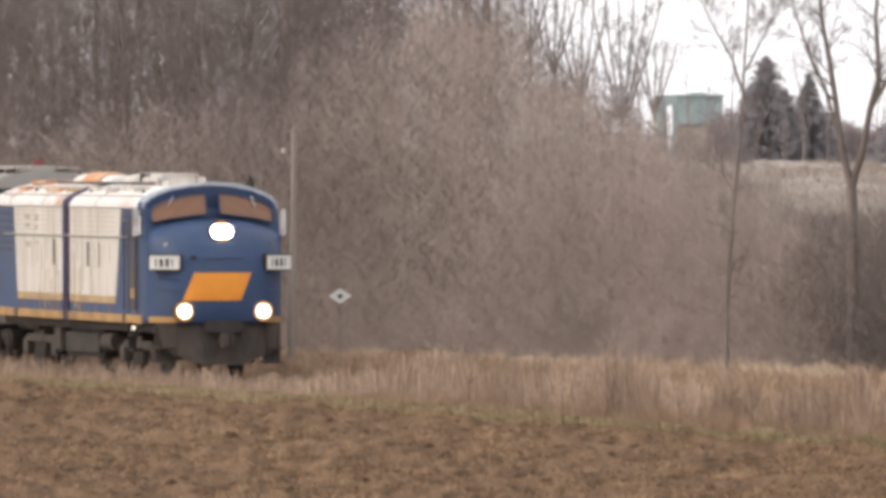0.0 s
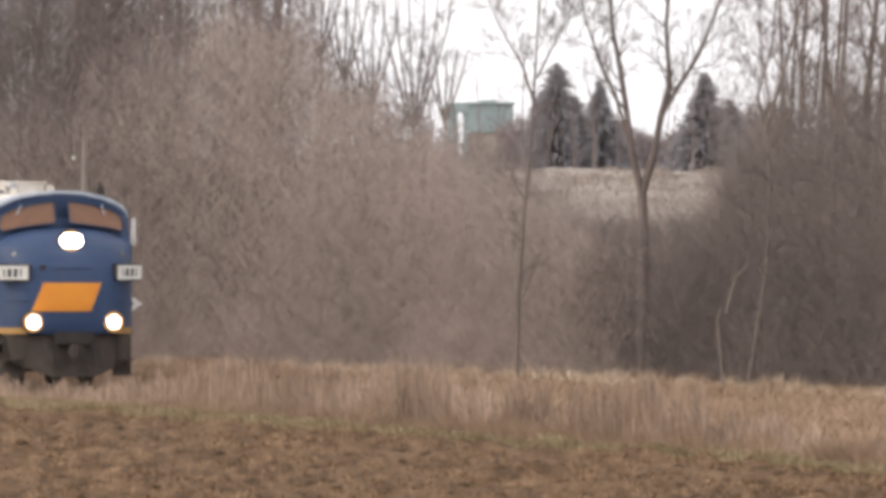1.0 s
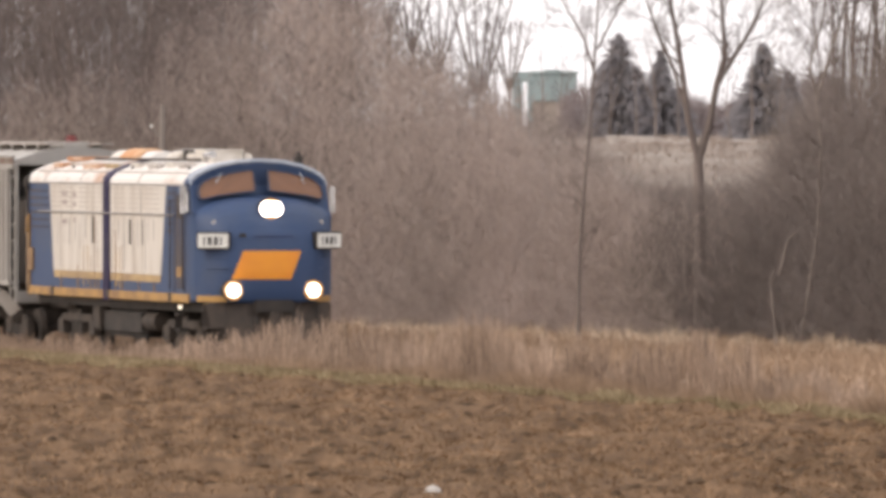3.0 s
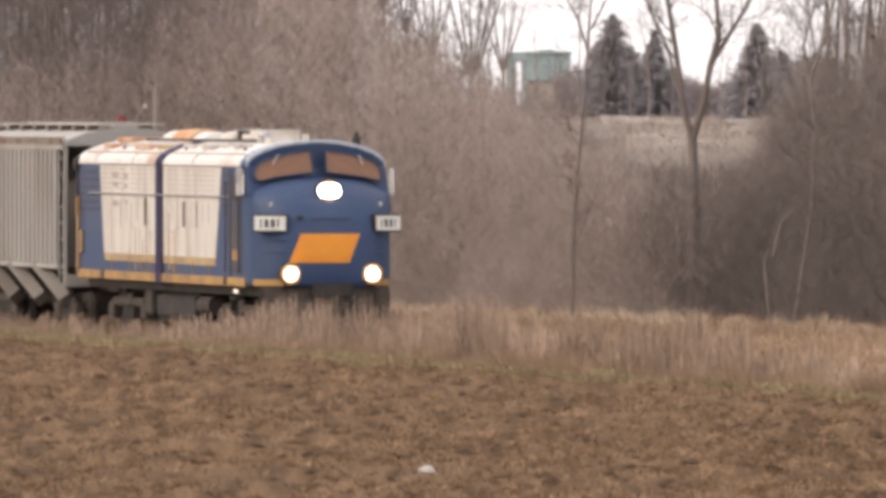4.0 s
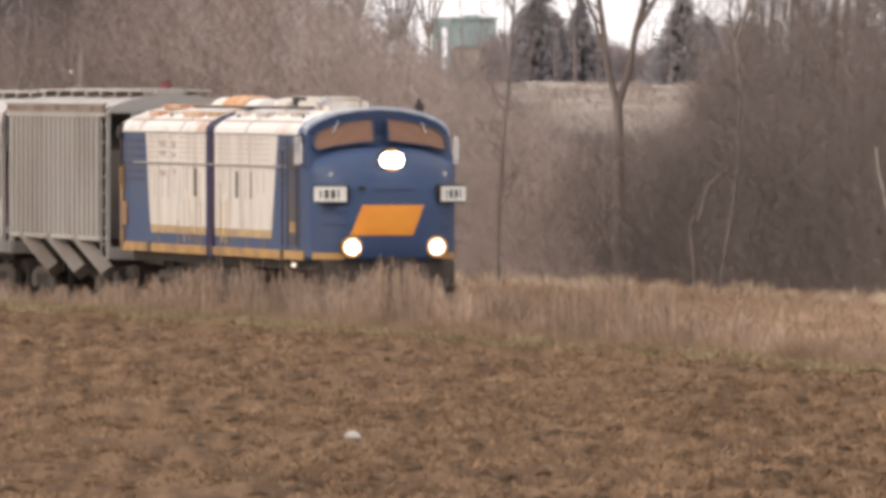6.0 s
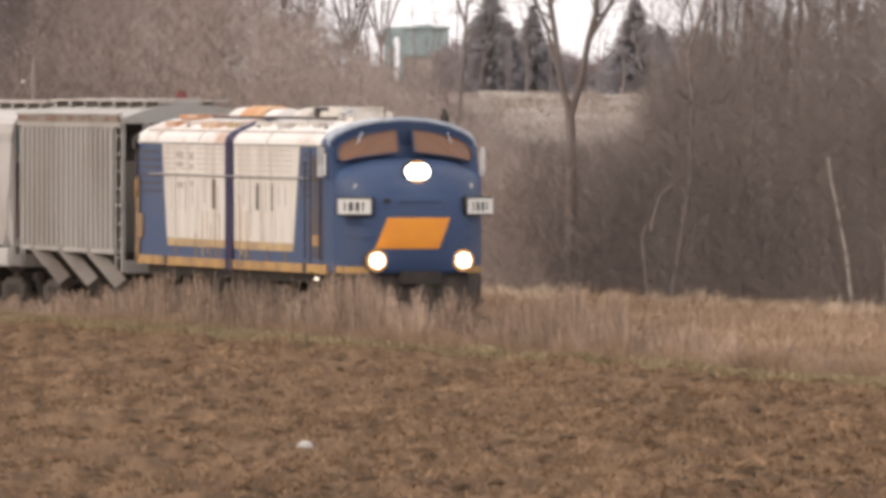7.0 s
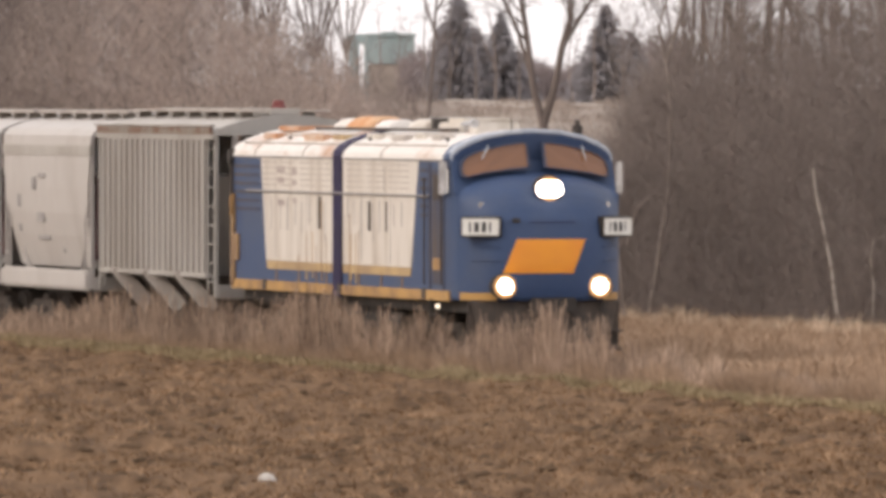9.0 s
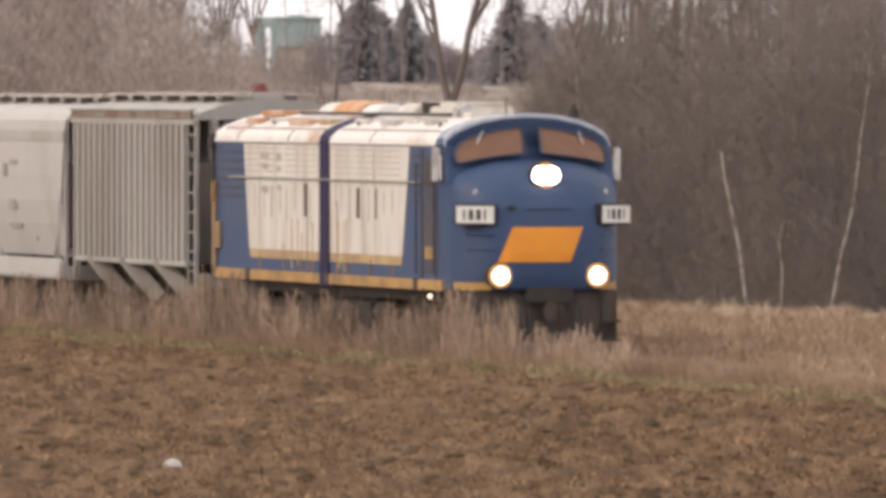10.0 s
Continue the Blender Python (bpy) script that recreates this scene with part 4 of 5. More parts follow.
for rx, yy, lean, r in ((1512, 248, 18, .075), (1560, 252, 26, .06), (1452, 256, -8, .06), (1625, 246, 10, .06), (1745, 250, -14, .075), (1850, 244, 16, .07), (1905, 248, -6, .06)):
    bare_tree("woodland_tree", [traced([(rx, 480), (rx + lean * .4, 330), (rx + lean, 180), (rx + lean * 1.2, 40), (rx + lean * 1.8, -120), (rx + lean * 2, -260)], yy, r, .02),
                                traced([(rx + lean * .8, 230), (rx - 30, 90), (rx - 50, -60), (rx - 40, -220)], yy, r * .55, .012, False)],
              rnd, 1.5, 12, label="bare grey-brown woodland tree", lo=.3, group="woodland trees")
bare_tree("birch", [traced([(1702, 556), (1692, 470), (1676, 390), (1665, 340), (1660, 300)], 233.5, .045, .02)], rnd, .45, 5, BIRCH, "thin leaning white birch", lo=.5, depth=1, group="white birches")
bare_tree("birch", [traced([(1846, 568), (1862, 480), (1884, 390), (1896, 280), (1908, 190), (1913, 130)], 232, .045, .012)], rnd, .7, 9, BIRCH, "thin crooked white birch", lo=.4, depth=1, group="white birches")
bare_tree("birch", [traced([(1762, 560), (1764, 500), (1758, 450), (1764, 420), (1790, 412)], 235, .03, .01)], rnd, .5, 5, BIRCH, "thin crooked white birch", lo=.4, depth=1, group="white birches")
# a fan of upright stems
fan = [traced([(814, 200), (812, 150), (815, 105)], 300, .06, .05)]
for dx, tx in ((-2, -60), (-1, -35), (0, -8), (1, 22), (1, 48), (2, 75)):
    fan.append(traced([(814 + dx * 3, 110), (814 + tx * .45, 30), (814 + tx * .8, -60), (814 + tx, -170)], 300, .035, .010, False))
bare_tree("fan_tree", fan, rnd, .9, 9, label="bare tree with a fan of upright stems", lo=.1, depth=2)
for cx, yy, low in ((742, 292, 70), (696, 288, 30), (868, 306, 100), (655, 284, -10)):
    fan = [traced([(cx, 260), (cx, low + 60), (cx + 2, low)], yy, .05, .04)]
    for tx in (-46, -22, 4, 26, 50):
        fan.append(traced([(cx, low + 8), (cx + tx * .5, low - 60), (cx + tx * .8, low - 120), (cx + tx, low - (190 if cx < 850 else 110))], yy, .03, .008, False))
    bare_tree("fan_tree", fan, rnd, .8, 8, label="bare tree with a fan of upright stems", lo=.1, depth=1)

# the wood on the far side: a few sorts of tall bare tree, set out at random
SORTS = []
for k in range(6):
    hgt = rnd.uniform(11, 14)
    trunk = wander((0, 0, -.2), (rnd.gauss(0, .04), rnd.gauss(0, .04), 1), hgt, rnd.uniform(.06, .11), .015, 9, rnd, .04, .05)
    lines = [trunk]
    if k % 2:
        p, d, r = along(trunk, .3)
        lines.append(wander(p, (rnd.choice((-.3, .3)), rnd.gauss(0, .2), 1), hgt * .6, r * .7, .015, 7, rnd, .05, .06))
    SORTS.append(bare_tree("woodland_tree", lines, rnd, 1.9, 12, label="bare grey-brown woodland tree", lo=.12, group="woodland trees"))


def tall_allowed(rx):
    return rx < 630 or rx > 1420


first = set()
for row in range(6):
    for rx in np.arange(-420, 2150, 62):
        rx = float(rx + rnd.uniform(-28, 28))
        far = rnd.uniform(0, 1) * 7 + row * 7 + 8.0
        yy = 285.0
        for _ in range(4):
            yy = float(wood_y(spot(rx, yy))) + far
        if not tall_allowed(rx) or (rx > 1300 and (row > 2 or rnd.random() < .3)) or rnd.random() < .15:
            continue
        src = SORTS[rnd.randrange(6)]
        x = spot(rx, yy)
        low = 1.0 if rx < 600 or rx > 1300 else 0.62
        m = pose(x, yy, float(ground_z(x, yy)), 0, 0, rnd.uniform(0, 360)) @ Matrix.Diagonal((low, low, low, 1))
        if src not in first and low == 1.0:
            first.add(src)
            src.matrix_basis = m
        else:
            copy_thing(src, m)


for rx, k in ((930, 0), (968, 1), (1002, 2), (1046, 3), (1092, 4), (1128, 5), (1170, 0), (1262, 1), (1296, 2), (1345, 3), (886, 4), (846, 5)):
    yy = 384.0 + 3 * k
    x = spot(rx, yy)
    sc = .26 + .03 * (k % 3)
    copy_thing(SORTS[k], pose(x, yy, float(ground_z(x, yy)) - .1, 0, 0, 50 * k) @ Matrix.Diagonal((1, 1, 1, 1))).scale = (sc * 1.5, sc * 1.5, sc)


# brush: fine leafless twigs pointing every way, as high as the sight lines show
TOPS = [(-450, -120), (420, -110), (500, -60), (560, -50), (620, -20), (680, 40), (740, 80), (790, 105), (840, 120), (866, 165), (930, 182), (960, 195), (1000, 225), (1045, 262), (1085, 305), (1200, 318), (1290, 300),
        (1330, 262), (1350, 190), (1400, 130), (1500, 90), (1650, 60), (1800, 40), (2150, 20)]
LOWTOPS = [(-450, 150), (60, 140), (200, 90), (320, 20), (430, -20), (540, -45), (620, -15)] + TOPS[5:]
CROWNS = [(-450, -330), (540, -330), (610, -190), (670, -60), (740, 40), (800, 75), (850, 95)]
CROWNS_FAR = [(1310, 60), (1350, -120), (1420, -330), (2150, -330)]


def quick_mesh(name, verts, faces, mat):
    """A mesh from arrays; every face has the same count of corners."""
    me = bpy.data.meshes.new(name)
    n, k = faces.shape
    me.vertices.add(len(verts))
    me.vertices.foreach_set("co", np.ascontiguousarray(verts, dtype=np.float32).ravel())
    me.loops.add(n * k)
    me.loops.foreach_set("vertex_index", np.ascontiguousarray(faces, dtype=np.int32).ravel())
    me.polygons.add(n)
    me.polygons.foreach_set("loop_start", np.arange(n, dtype=np.int32) * k)
    me.materials.append(mat)
    me.update()
    return new(name, me)


def twigs(name, n, near, deep, thick, seed, label, mat, span, tops=None, low=0.0, power=.8, length=.5, upright=.6, at=None, clump=.5, share=None):
    """Tapered twigs between the ground (or a share of the height) and the top line; clump gathers them into sprays."""
    r = np.random.default_rng(seed)
    line = tops or TOPS
    m = int(n * 1.6)
    rx = r.uniform(*span, m)
    back = near + deep * r.random(m)
    if at is None:
        yy = np.full(m, 285.0)
        for _ in range(4):
            yy = wood_y((rx - 784) / 19650 * yy) + back
    else:
        yy = at + back
    x = (rx - 784) / 19650 * yy
    z0 = ground_z(x, yy)
    ztop = EYE + (163 - np.interp(rx, [a for a, b in line], [b for a, b in line])) / 19650 * yy
    ztop = z0 + (ztop - z0) * (1.0 + .30 * value_noise(rx / 38, yy / 3, seed + 5) + .16 * value_noise(rx / 9, yy, seed + 6))
    t = low + (1 - low) * r.random(m) ** (1 / power)
    zs = z0 + (ztop - z0) * t
    dense = .5 + .6 * value_noise(x / .9, zs / 1.1 + yy / 4, seed + 7) + .5 * value_noise(x / .35, zs / .5 + yy, seed + 8)
    ok = dense > clump * r.random(m)
    if share:      # how much of it grows at each bearing
        ok &= r.random(m) < np.interp(rx, [a for a, b in share], [b for a, b in share])
    pick = np.flatnonzero(ok)[:n]
    x, yy, zs = x[pick], yy[pick], zs[pick]
    k = len(x)
    way = r.normal(0, 1, (k, 3))
    way[:, 2] = np.abs(way[:, 2]) * .8 + upright
    way /= np.linalg.norm(way, axis=1)[:, None]
    ln = length * np.clip(r.gamma(3, .33, k), .25, 2.6)
    p0 = np.stack([x, yy, zs], -1)
    p1 = p0 + way * ln[:, None]
    p1[:, 2] = np.maximum(p1[:, 2], p0[:, 2])
    rad = thick * r.uniform(.6, 1.5, k)
    ang = r.uniform(0, 6.28, k)
    a = np.cross(way, np.array([.31, .92, .22]))
    a /= np.linalg.norm(a, axis=1)[:, None]
    b = np.cross(way, a)
    verts = np.zeros((k, 4, 3))
    for j in range(3):
        c = (ang + j * 2.094)[:, None]
        verts[:, j] = p0 + (a * np.cos(c) + b * np.sin(c)) * rad[:, None]
    verts[:, 3] = p1
    base = (np.arange(k) * 4)[:, None]
    faces = np.concatenate([base + np.array([[j, (j + 1) % 3, 3]]) for j in range(3)])
    return tagged(quick_mesh(name, verts.reshape(-1, 3), faces, mat), label, "brush", kind="stuff")


twigs("roadside_brush", 120000, 0.5, 9, .0055, 21, "dense thicket of leafless brown brush", BRUSH, (-440, 1300), LOWTOPS, length=.55, power=.62, share=[(-440, .5), (200, .6), (480, .9), (600, 1), (1040, 1), (1200, .12), (1290, .0)])
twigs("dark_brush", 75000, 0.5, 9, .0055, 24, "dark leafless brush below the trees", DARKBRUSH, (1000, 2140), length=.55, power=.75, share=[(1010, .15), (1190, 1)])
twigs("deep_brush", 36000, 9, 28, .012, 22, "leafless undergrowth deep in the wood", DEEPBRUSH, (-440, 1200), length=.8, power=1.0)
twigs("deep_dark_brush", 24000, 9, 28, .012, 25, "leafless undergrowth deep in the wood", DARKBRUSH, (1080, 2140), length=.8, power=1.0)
twigs("woodland_twigs", 72000, .3, 32, .008, 23, "dense bare twigs of the wood behind", TWIG, (-440, 850), CROWNS, .06, 1.25, .65, share=[(400, 1), (520, .5), (620, .26), (700, .16), (850, .1)])
twigs("crown_twigs", 18000, 4, 24, .0055, 26, "fine bare twigs in the crowns of the wood", CROWN, (1315, 2140), CROWNS_FAR, .3, .9, .6, clump=.8, share=[(1320, .4), (1500, .8), (1700, 1)])
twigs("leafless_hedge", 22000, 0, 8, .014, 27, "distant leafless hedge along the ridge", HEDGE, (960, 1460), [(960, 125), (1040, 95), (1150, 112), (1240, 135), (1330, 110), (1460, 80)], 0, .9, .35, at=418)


# ---------------------------------------------------------------- conifers and tower on the ridge
def conifer(x, y, z0, height, width, seed, label, round_top=False):
    """A trunk with whorls of drooping boughs, each set with needle sprays."""
    r = random.Random(seed)
    top = empty("conifer", label, "tree", "dark conifers")
    place(top, pose(x, y, z0))
    v, f = limb_mesh([line_through([(0, 0, 0), (0, 0, height * .5), (0, 0, height * .97)], .12, .02)], 8)
    link_mesh("trunk", v, f, BARK, top)
    verts, faces = [], []
    whorls = int(height / .12)
    for k in range(whorls):
        t = (k + r.random()) / whorls
        full = (1 - t) ** .5 if round_top else (1 - t) ** .9
        full *= .7 + .3 * min(1.0, t * 4)
        for _ in range(20):
            a = r.uniform(0, 6.283)
            reach = width * full * r.uniform(.45, 1.15) + .05
            drop = r.uniform(-.05, .35) if not round_top else r.uniform(-.4, .15)
            n = max(4, int(reach / .028))
            for i in range(n):
                q = reach * (i + r.random()) / n
                c = Vector((math.cos(a) * q, math.sin(a) * q, height * (.03 + .95 * t) - q * drop + r.gauss(0, .05)))
                d = Vector((math.cos(a) + r.gauss(0, .5), math.sin(a) + r.gauss(0, .5), r.uniform(-.5, .35))) * r.uniform(.06, .15)
                s_ = Vector((-d.y, d.x, 0)).normalized() * r.uniform(.02, .045)
                b = len(verts)
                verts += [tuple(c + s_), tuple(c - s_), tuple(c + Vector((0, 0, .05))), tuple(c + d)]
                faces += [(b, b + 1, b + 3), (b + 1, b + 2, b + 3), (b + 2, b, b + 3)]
    link_mesh("crown", verts, faces, NEEDLE, top, "ragged needles greyed by painted haze")


for rx, ty, w, yy, sd, rt in ((1062, 4, 1.0, 405, 1, True), (1038, 52, .8, 410, 2, True), (1092, 62, .95, 407, 3, True), (1136, 34, 1.35, 412, 4, False), (1168, 100, 1.0, 415, 12, False),
                              (1317, 16, 1.75, 400, 5, False), (1362, 66, 1.4, 404, 6, False), (1280, 112, 1.0, 410, 7, False)):
    x = spot(rx, yy)
    g0 = float(ground_z(x, yy)) - .2
    conifer(x, yy, g0, rise(ty, yy) - g0, w, sd, "dark ragged pine standing on the ridge" if rt else "dark pointed spruce standing on the ridge", rt)


def build_tower():
    y = 470
    g0 = float(ground_z(spot(930, y), y)) - .1
    sc = y / 19650
    x0 = spot(874, y)
    top = empty("grain_tower", "teal steel elevator tower with a boxed head", "tower")
    place(top, pose(x0, y, 0))
    t = lambda px: (px - 874) * sc
    z = lambda py: rise(py, y)
    part("leg", boxes((t(874), t(892), 0, .8, g0, z(72)), bevel=.02), TEAL, top)
    part("leg", boxes((t(901), t(908), 0, .8, g0, z(72)), bevel=.02), TEAL, top)
    part("bridge", boxes((t(872), t(912), -.05, .9, z(88), z(70)), bevel=.03), TEAL, top)
    part("boxed_head", boxes((t(908), t(988), 0, 2.0, z(122), z(74)), bevel=.04), TEAL, top)
    part("head_roof", boxes((t(905), t(991), -.1, 2.1, z(74), z(69)), (t(930), t(960), .4, 1.4, z(69), z(66)), bevel=.02), TEAL, top)
    part("bin", boxes((t(908), t(984), .1, 1.9, g0, z(122)), bevel=.05), TANWALL, top)
    for px in (924, 944, 964):
        part("wall_rib", boxes((t(px), t(px + 3), -.05, .0, z(120), z(76)), bevel=.01), TEAL, top)


build_tower()


# ---------------------------------------------------------------- trackside
def build_pole():
    x, y = spot(250, 261), 261
    top = empty("utility_pole", "weathered grey utility pole with a bracket beside the track", "pole")
    place(top, pose(x, y, -.2))
    bm = bmesh.new()
    tube(bm, (0, 0, 0), (0.06, 0, rise(128, y) + .2), .085, .062, sides=12)
    part("shaft", bm, POLE, top)
    h = rise(170, y) + .2
    part("bracket", tubes([((0, 0, h - .22), (-.16, 0, h), .03), ((-.16, 0, h), (-.24, 0, h + .01), .04)], 8), POLE, top)
    part("insulator", tubes([((-.2, 0, h), (-.2, 0, h + .09), .04)], 10), PLATE, top)


def build_diamond():
    x, y = spot(333, 256), 256
    z = rise(414, y)
    top = empty("diamond_sign", "small white diamond sign with a dark centre on a thin post", "sign")
    place(top, pose(x, y, 0))
    part("post", tubes([((0, .03, -.1), (0, .03, z + .05), .012)], 8), POLE, top)
    v = []
    for d in (0, .015):
        v += [(-.26, d, z), (0, d, z - .17), (.26, d, z), (0, d, z + .17)]
    f = [(0, 1, 2, 3), (7, 6, 5, 4), (0, 4, 5, 1), (1, 5, 6, 2), (2, 6, 7, 3), (3, 7, 4, 0)]
    board = link_mesh("board", v, f, PLATE, top)
    part("centre", tubes([((0, -.008, z), (0, .0, z), .055)], 12), INK, board)


build_pole()
build_diamond()
for x, y, r in ((-.38, 151.8, .13), (7.6, 154.5, .06)):
    bm = bmesh.new()
    bmesh.ops.create_icosphere(bm, subdivisions=2, radius=r)
    for v in bm.verts:
        v.co *= 1 + .35 * noise.noise(v.co * 9)
        v.co.z *= .7
    tagged(place(part("stone", bm, STONE), pose(x, y, float(ground_z(x, y)) + r * .45)), "pale stone lying in the brown field", "stone", "field stones")


# ---------------------------------------------------------------- grass
def blades(name, x, y, height, width, lean, mat, label, seed, base=None, heads=False):
    """Tapering blades: one narrow triangle bent into two."""
    r = np.random.default_rng(seed)
    n = len(x)
    z = ground_z(x, y) - .02
    a = r.uniform(0, math.pi, n) * .5 - .78
    d = np.stack([np.cos(a), np.sin(a), np.zeros(n)], -1) * (width * r.uniform(.7, 1.4, n))[:, None]
    tilt = r.normal(0, lean, (n, 2)) * height[:, None]
    p = np.stack([x, y, z], -1)
    mid = p + np.stack([tilt[:, 0] * .35, tilt[:, 1] * .35, height * .6], -1)
    tip = p + np.stack([tilt[:, 0], tilt[:, 1], height], -1)
    if heads:
        verts = np.stack([p - d * .5, p + d * .5, mid - d * .5, mid + d * .5, tip - d * 1.0, tip + d * 1.0], 1)
        b = (np.arange(n) * 6)[:, None]
        faces = (b + np.array([[0, 1, 3, 2]])).tolist() + (b + np.array([[2, 3, 5, 4]])).tolist()
    else:
        verts = np.stack([p - d, p + d, mid - d * .75, mid + d * .75, tip], 1)
        b = (np.arange(n) * 5)[:, None]
        faces = (b + np.array([[0, 1, 3, 2]])).tolist() + (b + np.array([[2, 3, 4]])).tolist()
    return tagged(link_mesh(name, verts.reshape(-1, 3), faces, mat), label, "grass", kind="stuff")


def scatter(n, seed, lo, hi, rx=(-330, 2080)):
    """Places between two lines across the plan, spread evenly over the sight lines; lo and hi give y for x."""
    r = np.random.default_rng(seed)
    b = r.uniform(*rx, n)
    t = r.random(n)
    y = np.full(n, 230.0)
    for _ in range(4):
        x = (b - 784) / 19650 * y
        y = lo(x) + (hi(x) - lo(x)) * t
    return (b - 784) / 19650 * y, y


def rail_y(x, side):
    p = on_track(0, side)
    return p.y + (x - p.x) * AHEAD.y / AHEAD.x


r = np.random.default_rng(5)


def short_left(x):
    """The growth beside the track is low where the train comes from."""
    t = np.clip((x + 7.6) / 6.8, 0, 1)
    return .38 + .62 * t * t * (3 - 2 * t)


def fade_right(x):
    """It thins out towards the open field."""
    return .38 + .62 * np.clip((7.6 - x) / 2.6, 0, 1)


def sunk(x, y):
    """How much taller growth stands where it roots in the lower trackbed."""
    return .26 * np.clip((2.8 - np.abs(beside(x, y))) / .5, 0, 1)


near_lo, near_hi = (lambda x: field_edge_y(x) + 1.0), (lambda x: np.maximum(rail_y(x, -1.6), field_edge_y(x) + 2.5))
x, y = scatter(58000, 31, near_lo, near_hi)
clump = .5 + value_noise(x / .55, y / 2.2, 41)
blades("dry_grass", x, y, (.16 + .34 * clump * r.uniform(.4, 1.3, len(x))) * short_left(x) + sunk(x, y), .006, .25, STRAW, "tall dry straw-coloured grass beside the track", 51)
x, y = scatter(21000, 32, lambda x: field_edge_y(x) + 1.4, near_hi, (-330, 1720))
clump = .5 + .7 * value_noise(x / .16, y / 1.5, 42) + .3 * value_noise(x / 1.4, y / 4, 48)
clump = np.clip(clump, 0, 1)
keep = clump > r.uniform(.2, .85, len(clump))
x, y, clump = x[keep], y[keep], clump[keep]
blades("weed_stalks", x, y, sunk(x, y) + short_left(x) * fade_right(x) * (.36 + .80 * clump * r.uniform(.3, 1.7, len(x))), .005, .08, STALK, "dead brown weed stalks beside the track", 52, heads=True)
x, y = scatter(5000, 37, lambda x: field_edge_y(x) + 1.2, lambda x: rail_y(x, -1.5), (760, 1720))
clump = .5 + value_noise(x / .15, y / 1.2, 45)
keep = clump > .3
x, y, clump = x[keep], y[keep], clump[keep]
blades("low_weed_stalks", x, y, sunk(x, y) + fade_right(x) * (.25 + .55 * clump * r.uniform(.2, 1.3, len(x))), .0055, .10, STALK, "thin dead weeds between field and track", 57, heads=True)
x, y = scatter(26000, 36, lambda x: rail_y(x, -1.7), lambda x: rail_y(x, 1.9))
blades("track_weeds", x, y, r.uniform(.20, .48, len(x)), .007, .3, STRAW, "low dry weeds grown over the trackbed", 56)
x, y = scatter(62000, 33, lambda x: rail_y(x, 1.8), lambda x: wood_y(x) + 1.5)
clump = .5 + value_noise(x / .9, y / 3.0, 43)
blades("meadow_grass", x, y, .12 + .34 * clump * r.uniform(.4, 1.2, len(x)), .008, .55, STRAW, "dry meadow grass before the wood", 53)
x, y = scatter(12000, 38, lambda x: wood_y(x) - 5.0, lambda x: wood_y(x) + .6)
clump = .5 + value_noise(x / .35, y / 2.0, 46)
blades("pale_tufts", x, y, .15 + .42 * clump ** 1.5 * r.uniform(.5, 1.2, len(x)), .009, .35, PALESTRAW, "pale grass tufts along the foot of the wood", 58)
x, y = scatter(52000, 34, lambda x: field_edge_y(x) - 3.5, lambda x: field_edge_y(x) + 1.6)
blades("verge_grass", x, y, r.uniform(.07, .20, len(x)), .009, .5, VERGE, "short greenish grass along the field's edge", 54)
x, y = scatter(9000, 40, lambda x: field_edge_y(x) + .2, lambda x: field_edge_y(x) + 1.3, (1080, 2080))
keep = value_noise(x / .9, y / 9, 49) + .5 > r.uniform(.2, .9, len(x))
x, y = x[keep], y[keep]
blades("bleached_grass", x, y, r.uniform(.05, .13, len(x)), .009, .6, PALESTRAW, "bleached low grass along the field's edge", 59)
x, y = scatter(112000, 35, lambda x: 122 + 0 * x, lambda x: field_edge_y(x) + .5)
clump = .5 + value_noise(x / 1.2, y / 2.6, 44)
keep = clump > r.uniform(.08, .68, len(x))
x, y = x[keep], y[keep]
blades("field_stubble", x, y, r.uniform(.03, .12, len(x)), .011, .8, TUFT, "sparse dry stubble on the brown field", 55)


x, y = scatter(9000, 41, lambda x: 345 + 0 * x, lambda x: 386 + 0 * x, (960, 1430))
clump = .5 + value_noise(x / .8, y / 5.0, 50)
blades("ridge_grass", x, y, .06 + .30 * clump ** 2 * r.uniform(.4, 1.2, len(x)), .013, .4, RIDGE, "rough brown grass on the ridge", 62)
x, y = scatter(2600, 42, lambda x: 378 + 0 * x, lambda x: 386 + 0 * x, (1040, 1390))
blades("ridge_crest_grass", x, y, r.uniform(.06, .16, len(x)), .016, .4, FROST, "bleached grass along the ridge's crest", 63)


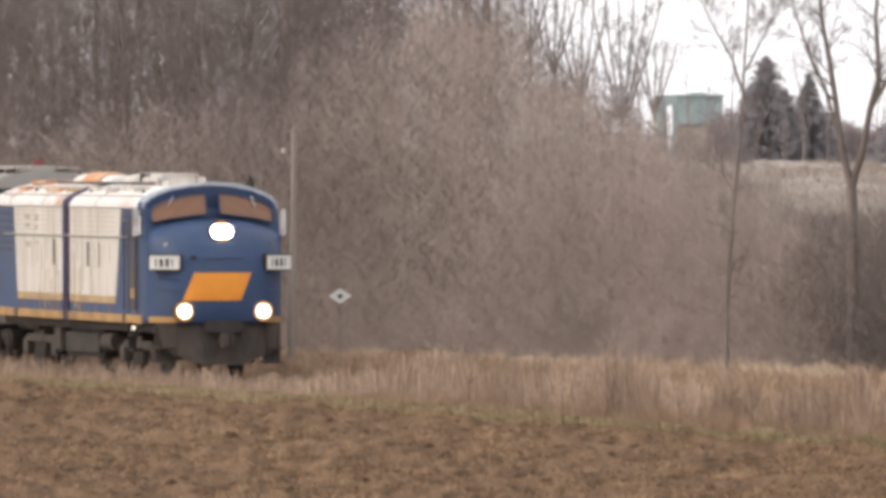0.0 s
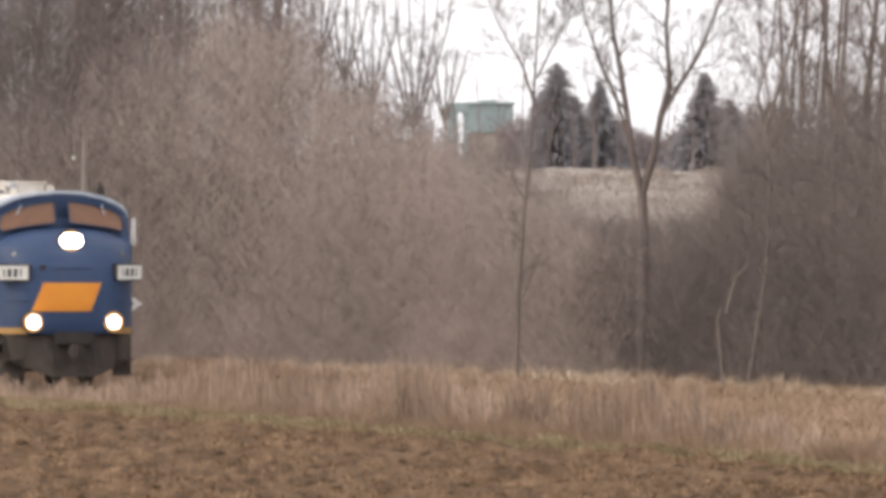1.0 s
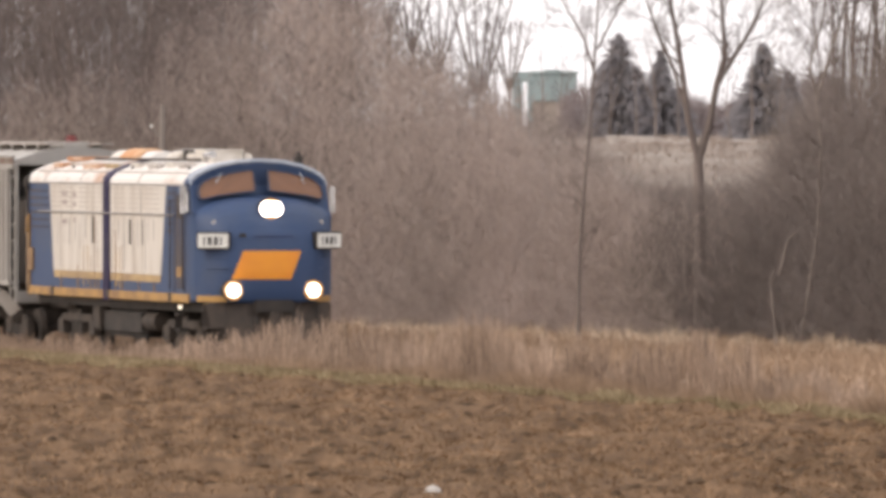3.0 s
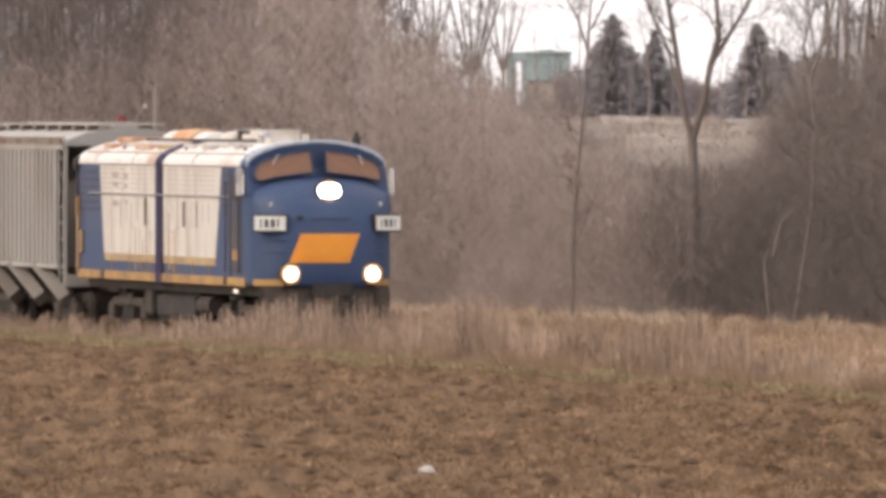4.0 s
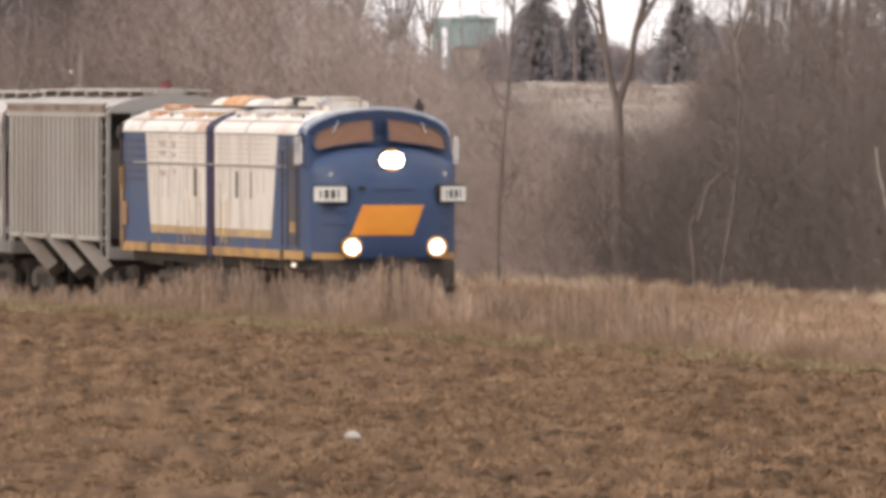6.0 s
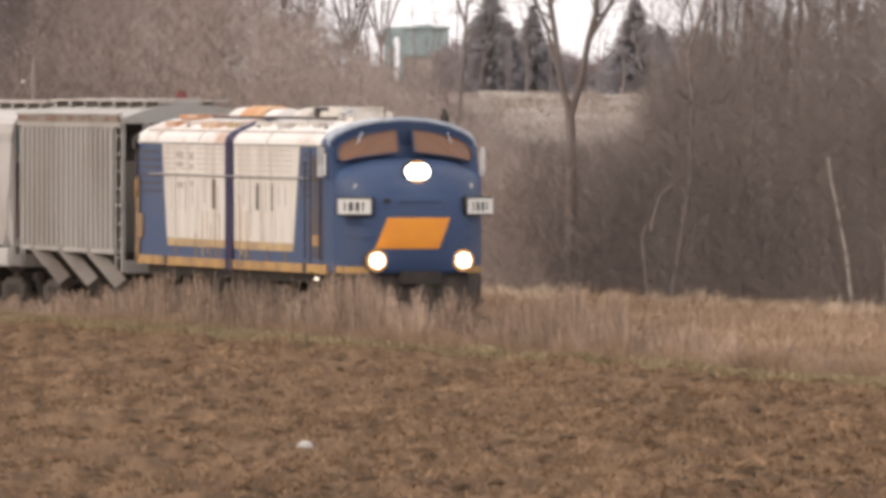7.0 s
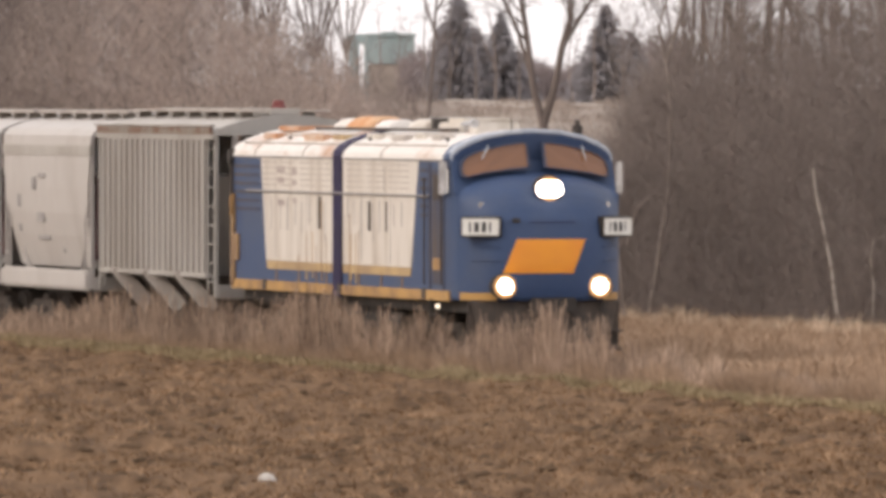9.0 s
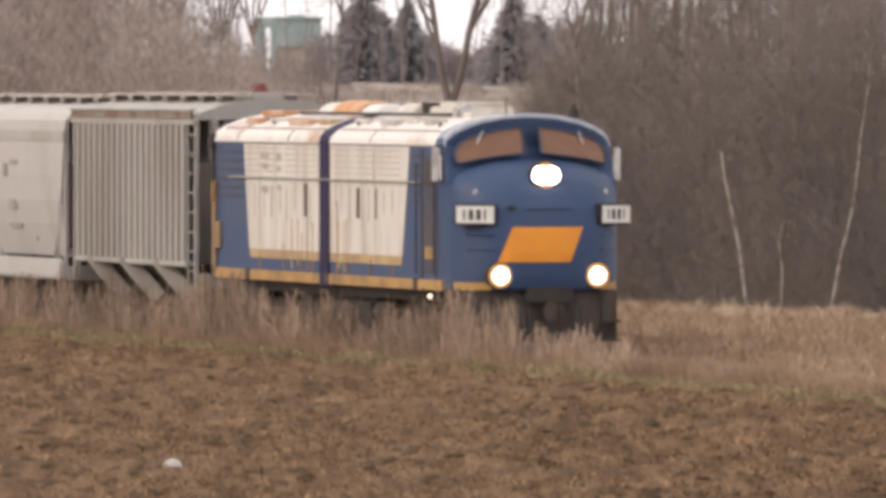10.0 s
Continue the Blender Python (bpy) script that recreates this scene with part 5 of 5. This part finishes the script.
def build_clods(n):
    """Lumps of turned soil: squashed, jittered eight-sided stones of earth."""
    x, y = scatter(n, 39, lambda x: 122 + 0 * x, lambda x: field_edge_y(x) - .5)
    g = np.random.default_rng(61)
    keep = value_noise(x / 1.6, y / 4.0, 47) + .5 > g.uniform(.1, .9, n)
    keep &= (np.abs(x + .38) > .35) | (np.abs(y - 149.5) > 4)      # none before the pale stone
    x, y = x[keep], y[keep]
    k = len(x)
    size = np.clip(g.gamma(3, .022, k), .025, .11)
    shape = np.array([(1, 0, 0), (.6, .8, .1), (-.4, .9, 0), (-1, .1, .1), (-.5, -.85, 0), (.5, -.9, .05), (.1, .1, .75), (.35, -.3, .6), (-.35, .2, .62)])
    verts = shape[None] * size[:, None, None] * g.uniform(.65, 1.35, (k, 9, 3)) * np.array([1.3, 1.3, .75])
    verts += np.stack([x, y, ground_z(x, y) - .01], -1)[:, None, :]
    tri = np.array([(0, 1, 7), (1, 6, 7), (1, 2, 6), (2, 8, 6), (2, 3, 8), (3, 4, 8), (4, 5, 7), (5, 0, 7), (4, 7, 6), (4, 6, 8)])
    faces = ((np.arange(k) * 9)[:, None, None] + tri[None]).reshape(-1, 3)
    tagged(quick_mesh("soil_clods", verts.reshape(-1, 3), faces, CLOD), "dark clods of turned soil on the field", "soil", kind="stuff")


build_clods(14000)


# ---------------------------------------------------------------- sleepers under the rails
bed = bpy.data.objects["ballast_bed"]
tie_mesh = None
for k in range(200):
    s_ = -62 + k * .6
    if tie_mesh is None:
        ob = part("tie", boxes((-.11, .11, -1.3, 1.3, -.33, -.172), bevel=.015), TIE, bed)
        tie_mesh = ob.data
    else:
        ob = new("tie", tie_mesh)
        ob.parent = bed
    ob.location = (s_, 0, 0)


def motions():
    """The train rolls by at an even pace, its wheels turning."""
    pace = SPEED.length
    spots = [0, 0.1] + [0.5 * k for k in range(1, 20)] + [9.9, 10]
    for thing, behind, wheels, radius in TRAIN:
        walk(thing, [(t, pose(*on_track(pace * t + behind), 0, 0, HEADING)) for t in spots])
        for w in wheels:
            at = w.location.copy()
            walk(w, [(k / 10, pose(at.x, at.y, at.z, 0, math.degrees(pace * k / 10 / radius), 0)) for k in range(101)])


motions()
